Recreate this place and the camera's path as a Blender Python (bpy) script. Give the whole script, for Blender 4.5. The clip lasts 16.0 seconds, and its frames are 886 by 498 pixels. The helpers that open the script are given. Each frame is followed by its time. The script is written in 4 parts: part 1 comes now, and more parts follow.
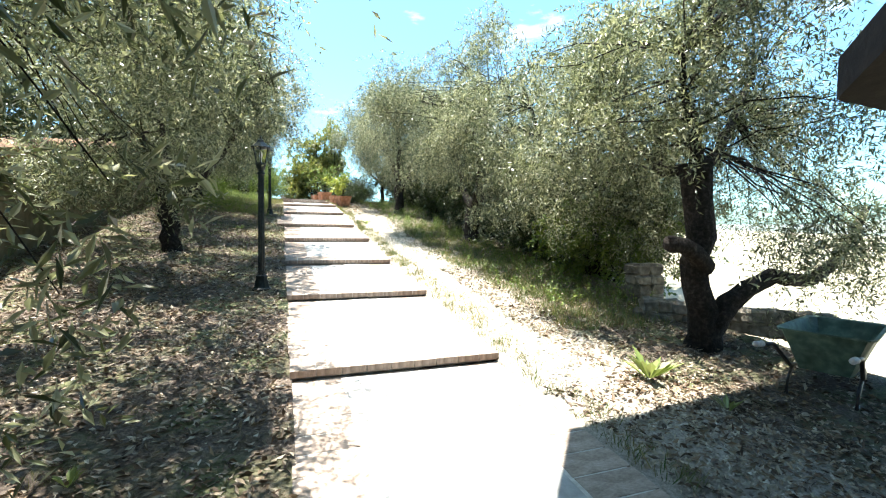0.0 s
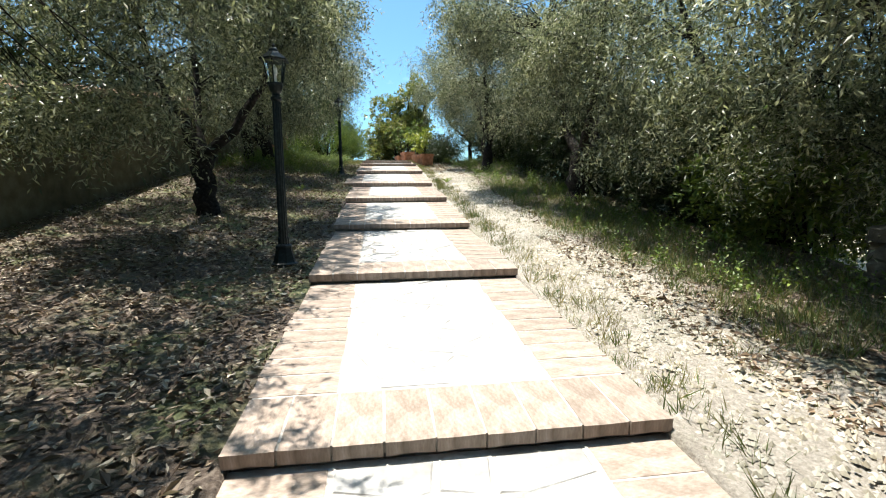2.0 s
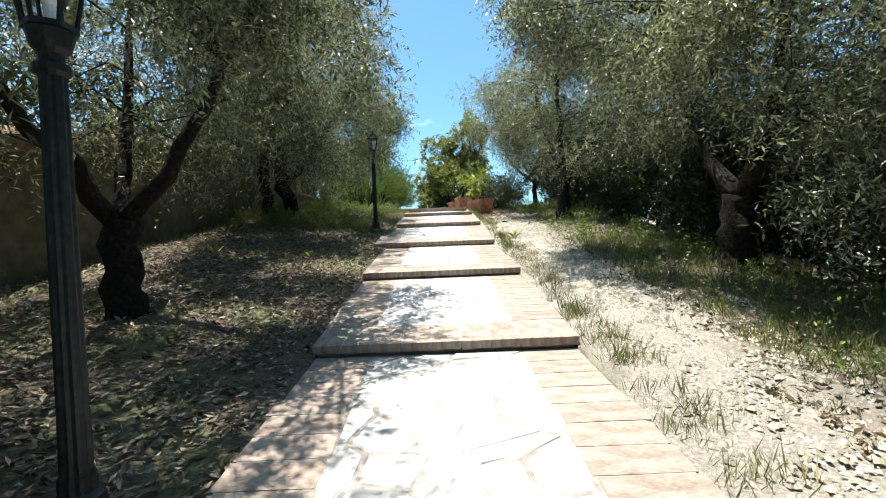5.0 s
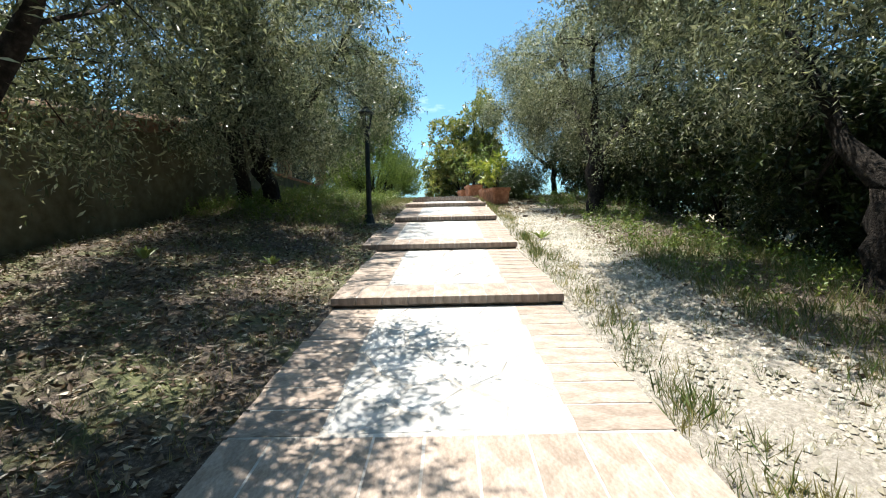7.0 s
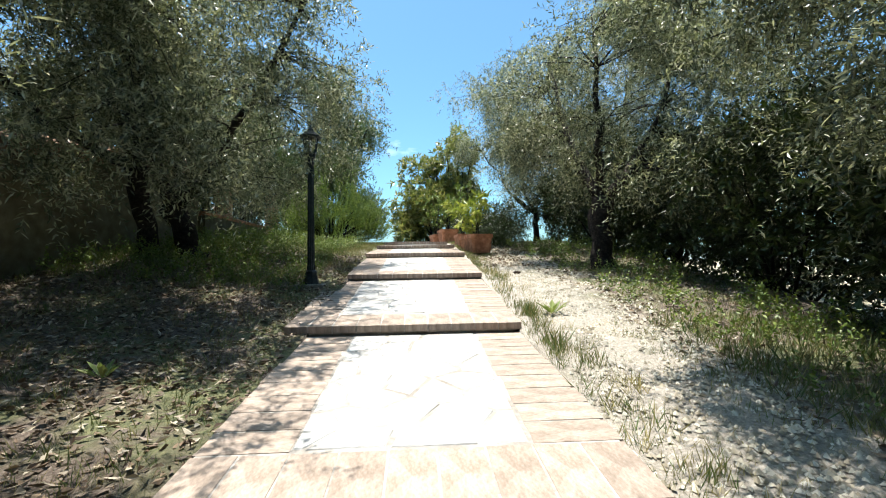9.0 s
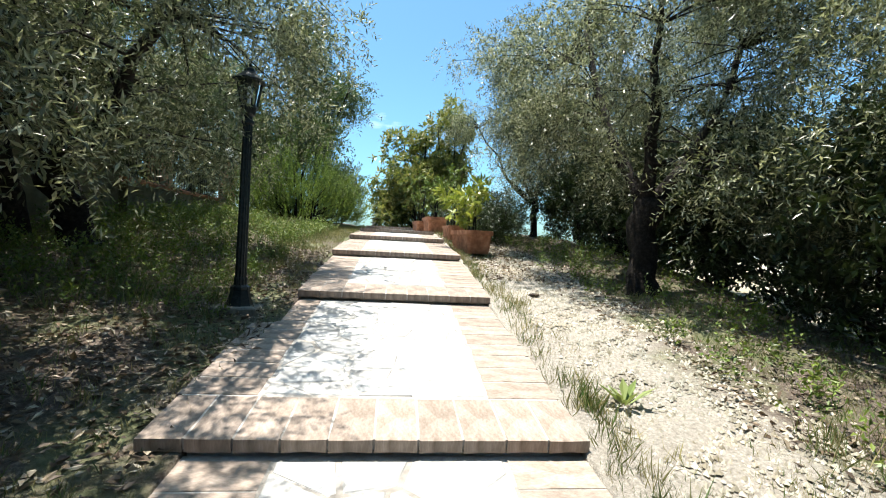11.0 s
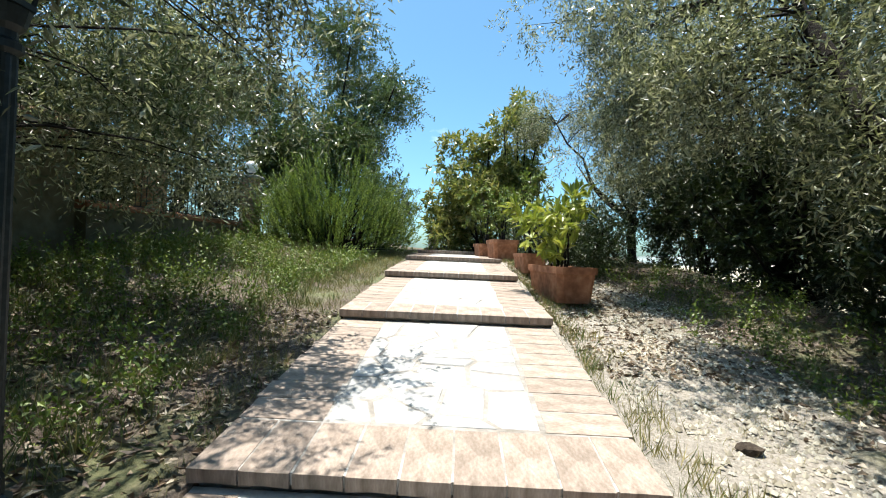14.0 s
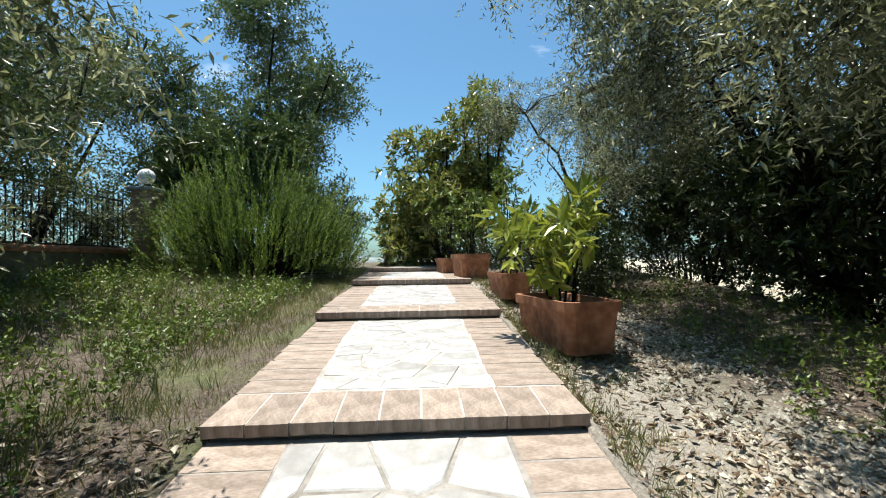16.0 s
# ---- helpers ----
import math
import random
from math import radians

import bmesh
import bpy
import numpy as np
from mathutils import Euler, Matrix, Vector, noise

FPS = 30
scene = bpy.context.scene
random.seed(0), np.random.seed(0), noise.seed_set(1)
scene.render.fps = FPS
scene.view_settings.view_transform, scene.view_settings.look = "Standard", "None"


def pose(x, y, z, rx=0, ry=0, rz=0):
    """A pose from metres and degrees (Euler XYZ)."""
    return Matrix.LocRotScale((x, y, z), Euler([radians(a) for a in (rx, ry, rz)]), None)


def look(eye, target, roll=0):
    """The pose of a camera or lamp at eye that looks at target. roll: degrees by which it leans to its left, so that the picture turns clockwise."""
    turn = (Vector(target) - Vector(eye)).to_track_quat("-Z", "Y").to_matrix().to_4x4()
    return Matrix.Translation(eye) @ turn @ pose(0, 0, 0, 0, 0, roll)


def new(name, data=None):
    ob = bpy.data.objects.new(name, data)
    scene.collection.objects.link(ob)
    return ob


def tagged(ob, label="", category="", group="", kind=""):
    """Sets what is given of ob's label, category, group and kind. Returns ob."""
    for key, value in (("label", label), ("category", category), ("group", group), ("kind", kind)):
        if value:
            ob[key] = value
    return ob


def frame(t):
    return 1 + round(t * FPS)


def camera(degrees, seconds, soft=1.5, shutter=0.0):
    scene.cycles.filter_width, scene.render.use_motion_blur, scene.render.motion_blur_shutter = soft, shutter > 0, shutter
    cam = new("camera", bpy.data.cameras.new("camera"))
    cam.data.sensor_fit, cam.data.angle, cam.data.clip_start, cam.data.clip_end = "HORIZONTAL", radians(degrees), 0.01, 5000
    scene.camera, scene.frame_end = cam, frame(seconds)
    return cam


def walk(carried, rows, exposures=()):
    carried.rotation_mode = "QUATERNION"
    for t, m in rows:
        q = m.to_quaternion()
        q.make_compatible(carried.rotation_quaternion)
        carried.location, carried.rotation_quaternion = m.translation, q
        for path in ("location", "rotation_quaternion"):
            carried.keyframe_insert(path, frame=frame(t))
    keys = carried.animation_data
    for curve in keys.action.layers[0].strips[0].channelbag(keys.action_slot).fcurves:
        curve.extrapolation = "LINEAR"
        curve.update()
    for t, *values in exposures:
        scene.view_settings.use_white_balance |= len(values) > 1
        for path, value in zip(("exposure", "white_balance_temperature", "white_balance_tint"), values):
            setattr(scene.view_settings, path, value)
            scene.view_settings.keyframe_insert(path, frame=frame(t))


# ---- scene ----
cam = camera(89.4, 16.0, soft=1.1)
PATH = [
    (0, (-0.056, -0.429, 1.285), (0.621, 1.451, 1.189), 0.7),
    (0.5, (0.177, 0.139, 1.229), (0.776, 2.043, 1.104), 1.3),
    (1, (0.418, 0.729, 1.178), (0.789, 2.688, 1.025), 0.0),
    (1.5, (0.595, 1.357, 1.113), (0.875, 3.327, 0.914), 1.7),
    (2, (0.708, 1.879, 1.068), (0.981, 3.845, 0.82), -0.5),
    (2.5, (0.93, 2.427, 1.211), (1.043, 4.419, 1.076), -1.2),
    (3, (1.01, 2.993, 1.117), (1.069, 4.981, 0.909), 1.1),
    (3.5, (1.036, 3.801, 1.269), (1.119, 5.8, 1.257), -1.8),
    (3.7, (1.064, 4.075, 1.288), (1.091, 6.075, 1.268), -0.6),
    (5.8, (0.992, 6.025, 1.462), (1.016, 8.022, 1.36), -2.8),
    (6, (1.029, 6.236, 1.44), (1.06, 8.227, 1.249), -0.5),
    (6.5, (1.004, 6.774, 1.668), (1.042, 8.773, 1.619), -0.4),
    (7, (1.057, 7.235, 1.621), (1.04, 9.231, 1.512), -1.3),
    (7.5, (1.148, 7.762, 1.707), (1.162, 9.762, 1.698), -2.6),
    (8, (1.138, 8.397, 1.785), (1.162, 10.396, 1.726), 1.6),
    (8.2, (1.154, 8.635, 1.81), (1.267, 10.629, 1.908), -1.0),
    (10.3, (0.938, 10.723, 2.232), (1.054, 12.72, 2.245), -0.5),
    (10.5, (0.971, 10.956, 2.301), (1.081, 12.952, 2.361), -0.5),
    (11, (1.007, 11.537, 2.355), (1.221, 13.525, 2.331), 3.0),
    (11.5, (0.971, 12.046, 2.473), (1.099, 14.038, 2.593), 1.2),
    (12, (1.053, 12.626, 2.569), (1.147, 14.619, 2.706), -1.9),
    (12.5, (1.147, 13.109, 2.543), (1.238, 15.102, 2.675), -1.9),
    (13, (1.126, 13.613, 2.618), (1.213, 15.61, 2.573), 0.8),
    (13.5, (1.154, 14.11, 2.65), (1.168, 16.106, 2.531), 0.6),
    (14, (1.154, 14.505, 2.758), (1.084, 16.504, 2.778), 2.3),
    (14.5, (1.047, 14.927, 2.842), (1.064, 16.923, 2.714), 1.5),
    (15, (1.088, 15.422, 2.766), (1.205, 17.412, 2.606), -2.4),
    (15.5, (1.168, 15.925, 2.967), (1.217, 17.924, 2.951), -2.0),
    (16, (1.161, 16.446, 3.032), (1.272, 18.442, 3.077), -0.8),
]
EXPOSURES = [(0.0, 2.4), (0.6, 1.95), (1.5, 1.4), (13.0, 1.42), (14.0, 1.3), (16.0, 0.9)]
walk(cam, [(t, look(eye, target, roll)) for t, eye, target, roll in PATH], EXPOSURES)

# ---- world and sun ----
SUN = Vector((-0.14, 0.12, 1.0)).normalized()
world = bpy.data.worlds.new("sky")
scene.world = world
world.use_nodes = True
wn = world.node_tree
sky = wn.nodes.new("ShaderNodeTexSky")
sky.sky_type = "NISHITA"
sky.sun_disc = False
sky.sun_elevation = math.asin(SUN.z)
sky.sun_rotation = math.atan2(SUN.x, SUN.y)
sky.air_density, sky.dust_density, sky.ozone_density = 1.0, 1.4, 1.5
tint = wn.nodes.new("ShaderNodeMix")
tint.data_type, tint.blend_type = "RGBA", "MULTIPLY"
tint.inputs[0].default_value = 1.0
tint.inputs[7].default_value = (0.74, 1.14, 1.24, 1)
wn.links.new(sky.outputs[0], tint.inputs[6])
spot = wn.nodes.new("ShaderNodeTexCoord")
flat = wn.nodes.new("ShaderNodeMapping")
flat.inputs["Scale"].default_value = (1.0, 1.0, 2.6)
wisp = wn.nodes.new("ShaderNodeTexNoise")
wisp.inputs["Scale"].default_value, wisp.inputs["Detail"].default_value, wisp.inputs["Roughness"].default_value = 2.6, 7.0, 0.62
veil = wn.nodes.new("ShaderNodeValToRGB")
veil.color_ramp.elements[0].position, veil.color_ramp.elements[1].position = 0.60, 0.92
cloud = wn.nodes.new("ShaderNodeMix")
cloud.data_type = "RGBA"
cloud.inputs[7].default_value = (13, 13.5, 14, 1)
wn.links.new(spot.outputs["Generated"], flat.inputs[0])
wn.links.new(flat.outputs[0], wisp.inputs["Vector"])
wn.links.new(wisp.outputs[0], veil.inputs[0])
wn.links.new(veil.outputs[0], cloud.inputs[0])
wn.links.new(tint.outputs[2], cloud.inputs[6])
wn.links.new(cloud.outputs[2], wn.nodes["Background"].inputs[0])
wn.nodes["Background"].inputs[1].default_value = 0.076
sun = new("sun", bpy.data.lights.new("sun", "SUN"))
sun.data.energy, sun.data.angle, sun.data.color = 5.0, radians(0.53), (1.0, 0.95, 0.87)
sun.matrix_world = look(SUN * 60, (0, 0, 0))


# ---- materials ----
def material(name):
    m = bpy.data.materials.new(name)
    m.use_nodes = True
    t = m.node_tree
    return m, t, t.nodes["Principled BSDF"]


def node(t, kind, **values):
    n = t.nodes.new(kind)
    for k, v in values.items():
        n.inputs[k].default_value = v
    return n


def ramp(t, source, *stops):
    n = t.nodes.new("ShaderNodeValToRGB")
    while len(n.color_ramp.elements) < len(stops):
        n.color_ramp.elements.new(0.5)
    for e, (p, c) in zip(n.color_ramp.elements, stops):
        e.position, e.color = p, (*c, 1) if len(c) == 3 else c
    t.links.new(source, n.inputs[0])
    return n.outputs[0]


def noise_tex(t, scale, detail=5.0, rough=0.6, coords="Object"):
    c = t.nodes.new("ShaderNodeTexCoord")
    n = node(t, "ShaderNodeTexNoise", Scale=scale, Detail=detail, Roughness=rough)
    t.links.new(c.outputs[coords], n.inputs["Vector"])
    return n.outputs[0]


def mixed(t, factor, a, b, mode="MIX"):
    n = t.nodes.new("ShaderNodeMix")
    n.data_type, n.blend_type = "RGBA", mode
    for socket, v in ((n.inputs[0], factor), (n.inputs[6], a), (n.inputs[7], b)):
        if isinstance(v, (int, float)):
            socket.default_value = v
        elif isinstance(v, tuple):
            socket.default_value = (*v, 1)
        else:
            t.links.new(v, socket)
    return n.outputs[2]


def bumped(t, shader, height, strength=0.5, distance=0.01):
    b = node(t, "ShaderNodeBump", Strength=strength, Distance=distance)
    t.links.new(height, b.inputs["Height"])
    t.links.new(b.outputs[0], shader.inputs["Normal"])


def rough_material(name, dark, mid, light, fine, coarse, roughness=0.85, bump=0.5, distance=0.01, vary=0.25, metal=0.0, spec=0.4):
    """A weathered surface: a fine grain over coarse stains, each object a little lighter or darker."""
    m, t, s = material(name)
    a = ramp(t, noise_tex(t, fine), (0.25, dark), (0.5, mid), (0.75, light))
    b = ramp(t, noise_tex(t, coarse, 3), (0.3, (0.55, 0.53, 0.5)), (0.65, (1.1, 1.1, 1.1)))
    c = mixed(t, 1.0, a, b, "MULTIPLY")
    info = t.nodes.new("ShaderNodeObjectInfo")
    v = ramp(t, info.outputs["Random"], (0.0, (1 - vary,) * 3), (1.0, (1 + vary,) * 3))
    t.links.new(mixed(t, 1.0, c, v, "MULTIPLY"), s.inputs["Base Color"])
    s.inputs["Roughness"].default_value = roughness
    s.inputs["Metallic"].default_value = metal
    s.inputs["Specular IOR Level"].default_value = spec
    bumped(t, s, noise_tex(t, fine * 1.7, 6, 0.7), bump, distance)
    return m


def leaf_material(name, *colours, gloss=0.35, through_light=0.22):
    """Leaves: every leaf its own tint, a soft sheen, and some light through the blade."""
    m, t, s = material(name)
    geo = t.nodes.new("ShaderNodeNewGeometry")
    stops = [(i / (len(colours) - 1), c) for i, c in enumerate(colours)]
    tint = ramp(t, geo.outputs["Random Per Island"], *stops)
    patch = ramp(t, noise_tex(t, 1.1, 2), (0.3, (0.72, 0.75, 0.7)), (0.7, (1.15, 1.12, 1.0)))
    colour = mixed(t, 1.0, tint, patch, "MULTIPLY")
    t.links.new(colour, s.inputs["Base Color"])
    s.inputs["Roughness"].default_value = gloss
    s.inputs["Specular IOR Level"].default_value = 0.5
    back = t.nodes.new("ShaderNodeBsdfTranslucent")
    t.links.new(mixed(t, 1.0, colour, (1.1, 1.12, 0.8), "MULTIPLY"), back.inputs[0])
    mix = node(t, "ShaderNodeMixShader", Fac=through_light)
    t.links.new(s.outputs[0], mix.inputs[1])
    t.links.new(back.outputs[0], mix.inputs[2])
    t.links.new(mix.outputs[0], t.nodes["Material Output"].inputs[0])
    return m


OLIVE = leaf_material("olive_leaf", (0.04, 0.05, 0.024), (0.085, 0.102, 0.054), (0.24, 0.255, 0.17), (0.46, 0.47, 0.36), gloss=0.33, through_light=0.32)
LAUREL = leaf_material("laurel_leaf", (0.018, 0.034, 0.008), (0.032, 0.055, 0.012), (0.055, 0.085, 0.02), gloss=0.4, through_light=0.12)
LOQUAT = leaf_material("loquat_leaf", (0.06, 0.095, 0.024), (0.14, 0.175, 0.042), (0.24, 0.26, 0.075), (0.33, 0.30, 0.12), gloss=0.32, through_light=0.3)
BAY = leaf_material("bay_leaf", (0.045, 0.075, 0.024), (0.075, 0.115, 0.038), (0.13, 0.17, 0.07), gloss=0.28)
CITRUS = leaf_material("potted_leaf", (0.07, 0.12, 0.02), (0.12, 0.18, 0.03), (0.20, 0.25, 0.05), gloss=0.5)
ROSEMARY = leaf_material("rosemary_needle", (0.045, 0.085, 0.016), (0.11, 0.17, 0.03), (0.24, 0.32, 0.07), gloss=0.5, through_light=0.3)
GRASS = leaf_material("grass_blade", (0.06, 0.11, 0.025), (0.10, 0.15, 0.04), (0.17, 0.18, 0.07), (0.30, 0.26, 0.13), gloss=0.5)
DRYGRASS = leaf_material("dry_grass_blade", (0.16, 0.17, 0.06), (0.26, 0.23, 0.10), (0.36, 0.31, 0.17), gloss=0.6)
LITTER = leaf_material("fallen_leaf", (0.05, 0.032, 0.021), (0.11, 0.072, 0.048), (0.23, 0.17, 0.12), (0.46, 0.41, 0.345), gloss=0.6, through_light=0.1)
WEED = leaf_material("weed_leaf", (0.16, 0.22, 0.06), (0.22, 0.28, 0.09), (0.3, 0.34, 0.14), gloss=0.5)
# Darker than bare bark; shade under the crowns is put into this colour.
BARK = rough_material("shaded_olive_bark", (0.009, 0.0075, 0.006), (0.024, 0.020, 0.017), (0.068, 0.058, 0.048), 22, 3, 0.95, 1.0, 0.03, spec=0.2)
COTTO = rough_material("cotto_tile", (0.225, 0.178, 0.142), (0.305, 0.247, 0.203), (0.39, 0.327, 0.28), 16, 2.2, 0.85, 0.4, 0.005, 0.12)
LIMESTONE = rough_material("limestone", (0.31, 0.31, 0.30), (0.40, 0.40, 0.39), (0.48, 0.48, 0.47), 12, 2.0, 0.8, 0.6, 0.008, 0.12)
MORTAR = rough_material("mortar", (0.32, 0.30, 0.27), (0.42, 0.395, 0.36), (0.50, 0.475, 0.435), 30, 3, 0.95, 0.6, 0.01)
# Base colour taken darker than the plaster itself, to carry the wall's shade.
PLASTER = rough_material("shaded_old_plaster", (0.10, 0.088, 0.05), (0.155, 0.138, 0.085), (0.21, 0.19, 0.125), 6, 0.8, 0.95, 0.5, 0.01, 0.05, spec=0.2)
TERRACOTTA = rough_material("terracotta", (0.24, 0.10, 0.05), (0.35, 0.155, 0.08), (0.46, 0.25, 0.155), 10, 2.5, 0.8, 0.3, 0.004, 0.12)
ROOFTILE = rough_material("roof_tile", (0.12, 0.07, 0.045), (0.22, 0.13, 0.08), (0.32, 0.21, 0.14), 9, 1.5, 0.9, 0.6, 0.01)
BRICK = rough_material("brick", (0.30, 0.17, 0.10), (0.42, 0.26, 0.16), (0.52, 0.36, 0.25), 14, 2.5, 0.9, 0.6, 0.006, 0.2)
ROCK = rough_material("rough_stone", (0.085, 0.076, 0.06), (0.17, 0.155, 0.125), (0.29, 0.265, 0.22), 9, 2, 0.95, 1.0, 0.02)
SOIL = rough_material("potting_soil", (0.03, 0.022, 0.016), (0.06, 0.045, 0.032), (0.10, 0.08, 0.06), 30, 6, 1.0, 1.0, 0.02)
IRON = rough_material("painted_cast_iron", (0.006, 0.010, 0.010), (0.012, 0.018, 0.018), (0.03, 0.04, 0.04), 30, 4, 0.42, 0.3, 0.003, 0.1, spec=0.25)
RAIL = rough_material("fence_iron", (0.02, 0.02, 0.02), (0.035, 0.033, 0.03), (0.06, 0.05, 0.045), 30, 4, 0.5, 0.3, 0.003)
BARROW = rough_material("green_barrow_paint", (0.045, 0.085, 0.06), (0.075, 0.125, 0.09), (0.13, 0.185, 0.145), 12, 3, 0.55, 0.3, 0.004)
DARKSTEEL = rough_material("dark_steel", (0.02, 0.018, 0.016), (0.035, 0.03, 0.028), (0.07, 0.05, 0.04), 20, 4, 0.5, 0.3, 0.003)
GRIP = rough_material("pale_rubber_grip", (0.4, 0.4, 0.38), (0.52, 0.52, 0.5), (0.6, 0.6, 0.58), 20, 5, 0.7, 0.2, 0.002)
RUBBER = rough_material("tyre_rubber", (0.015, 0.015, 0.015), (0.025, 0.025, 0.025), (0.05, 0.045, 0.04), 20, 5, 0.9, 0.4, 0.004)
WOOD = rough_material("dark_wood", (0.008, 0.006, 0.005), (0.016, 0.012, 0.009), (0.03, 0.023, 0.018), 14, 3, 0.8, 0.5, 0.005, spec=0.2)
GRAVEL = leaf_material("gravel_chip", (0.22, 0.195, 0.155), (0.34, 0.31, 0.265), (0.46, 0.43, 0.385), (0.56, 0.535, 0.5), gloss=0.9, through_light=0.0)

OPAL, ot, os_ = material("opal_glass")
os_.inputs["Base Color"].default_value = (0.85, 0.85, 0.84, 1)
os_.inputs["Roughness"].default_value = 0.2
GLASS, gt, gs = material("lantern_glass")
gs.inputs["Base Color"].default_value = (0.92, 0.95, 0.94, 1)
gs.inputs["Transmission Weight"].default_value = 1.0
gs.inputs["Roughness"].default_value = 0.08
gs.inputs["IOR"].default_value = 1.1


# ---- mesh helpers ----
def mesh_of(name, verts, faces, mat, smooth=False):
    me = bpy.data.meshes.new(name)
    me.from_pydata(verts, [], faces)
    me.materials.append(mat)
    if smooth:
        me.shade_smooth()
    return me


def thing(name, x, y, z, label, category, group="", kind="", turn=0.0):
    e = new(name)
    e.matrix_basis = pose(x, y, z, 0, 0, turn)
    return tagged(e, label, category, group, kind)


def put(name, verts, faces, mat, parent=None, label="", smooth=False):
    ob = new(name, mesh_of(name, verts, faces, mat, smooth))
    ob.parent = parent
    return tagged(ob, label)


def part(name, bm, mat, parent=None, label="", smooth=False, at=None):
    me = bpy.data.meshes.new(name)
    bmesh.ops.recalc_face_normals(bm, faces=bm.faces)
    bm.to_mesh(me)
    bm.free()
    me.materials.append(mat)
    if smooth:
        me.shade_smooth()
    ob = new(name, me)
    ob.parent = parent
    if at is not None:
        ob.matrix_basis = at
    return tagged(ob, label)


def box(size, at=(0, 0, 0), bevel=0.0, jitter=0.0, rnd=None):
    bm = bmesh.new()
    bmesh.ops.create_cube(bm, size=1.0)
    bmesh.ops.scale(bm, vec=size, verts=bm.verts)
    if bevel:
        bmesh.ops.bevel(bm, geom=bm.edges[:], offset=bevel, segments=1, affect="EDGES")
    if jitter:
        for v in bm.verts:
            v.co += Vector([(rnd or random).uniform(-jitter, jitter) for _ in range(3)])
    bmesh.ops.translate(bm, vec=at, verts=bm.verts)
    return bm


def lathe(profile, sides, square=0.0):
    """A turned body from (radius, height) pairs."""
    bm = bmesh.new()
    rings = []
    for r, z in profile:
        ring = []
        for k in range(sides):
            a = 2 * math.pi * (k + 0.5) / sides
            ring.append(bm.verts.new((r * math.cos(a), r * math.sin(a), z)))
        rings.append(ring)
    for a, b in zip(rings, rings[1:]):
        for k in range(sides):
            bm.faces.new((a[k], a[(k + 1) % sides], b[(k + 1) % sides], b[k]))
    bm.faces.new(rings[0][::-1])
    bm.faces.new(rings[-1])
    return bm


def tube(points, radii, sides=8, gnarl=0.0, rng=None):
    """Vertices and faces of a round limb along points."""
    points = np.asarray(points, float)
    radii = np.asarray(radii, float)
    ahead = np.gradient(points, axis=0)
    ahead /= np.linalg.norm(ahead, axis=1, keepdims=True) + 1e-9
    ref = np.where(np.abs(ahead[:, 2:3]) > 0.9, [[1.0, 0, 0]], [[0, 0, 1.0]])
    u = np.cross(ahead, ref)
    u /= np.linalg.norm(u, axis=1, keepdims=True) + 1e-9
    v = np.cross(ahead, u)
    a = np.linspace(0, 2 * np.pi, sides, endpoint=False)
    r = radii[:, None] * np.ones((1, sides))
    if gnarl:
        r = r * (1 + gnarl * rng.uniform(-1, 1, r.shape) + 0.6 * gnarl * np.sin(3 * a + 1.3 * np.arange(len(points))[:, None]))
    ring = points[:, None] + r[..., None] * (np.cos(a)[None, :, None] * u[:, None] + np.sin(a)[None, :, None] * v[:, None])
    verts = ring.reshape(-1, 3)
    n, faces = len(points), []
    for i in range(n - 1):
        for k in range(sides):
            k2 = (k + 1) % sides
            faces.append((i * sides + k, i * sides + k2, (i + 1) * sides + k2, (i + 1) * sides + k))
    faces.append(tuple(range(sides))[::-1])
    faces.append(tuple((n - 1) * sides + k for k in range(sides)))
    return verts, faces


def joined(pieces):
    verts, faces, n = [], [], 0
    for v, f in pieces:
        verts.append(np.asarray(v))
        faces += [tuple(i + n for i in q) for q in f]
        n += len(v)
    return np.concatenate(verts), faces


def unit(a):
    return a / (np.linalg.norm(a, axis=-1, keepdims=True) + 1e-9)


def blades(base, way, side, length, width, fold=0.25, waist=0.5):
    """Folded diamond leaves: base, two flanks, tip; two triangles each."""
    n = len(base)
    side = unit(side - (side * way).sum(-1, keepdims=True) * way)
    up = np.cross(side, way)
    mid = base + way * (length * waist)[:, None] + up * (width * fold)[:, None]
    tip = base + way * length[:, None]
    verts = np.stack([base, mid - side * (width / 2)[:, None], tip, mid + side * (width / 2)[:, None]], 1).reshape(-1, 3)
    k = np.arange(n)[:, None] * 4
    faces = np.concatenate([k + [0, 2, 1], k + [0, 3, 2]], 1).reshape(-1, 3)
    return verts, faces


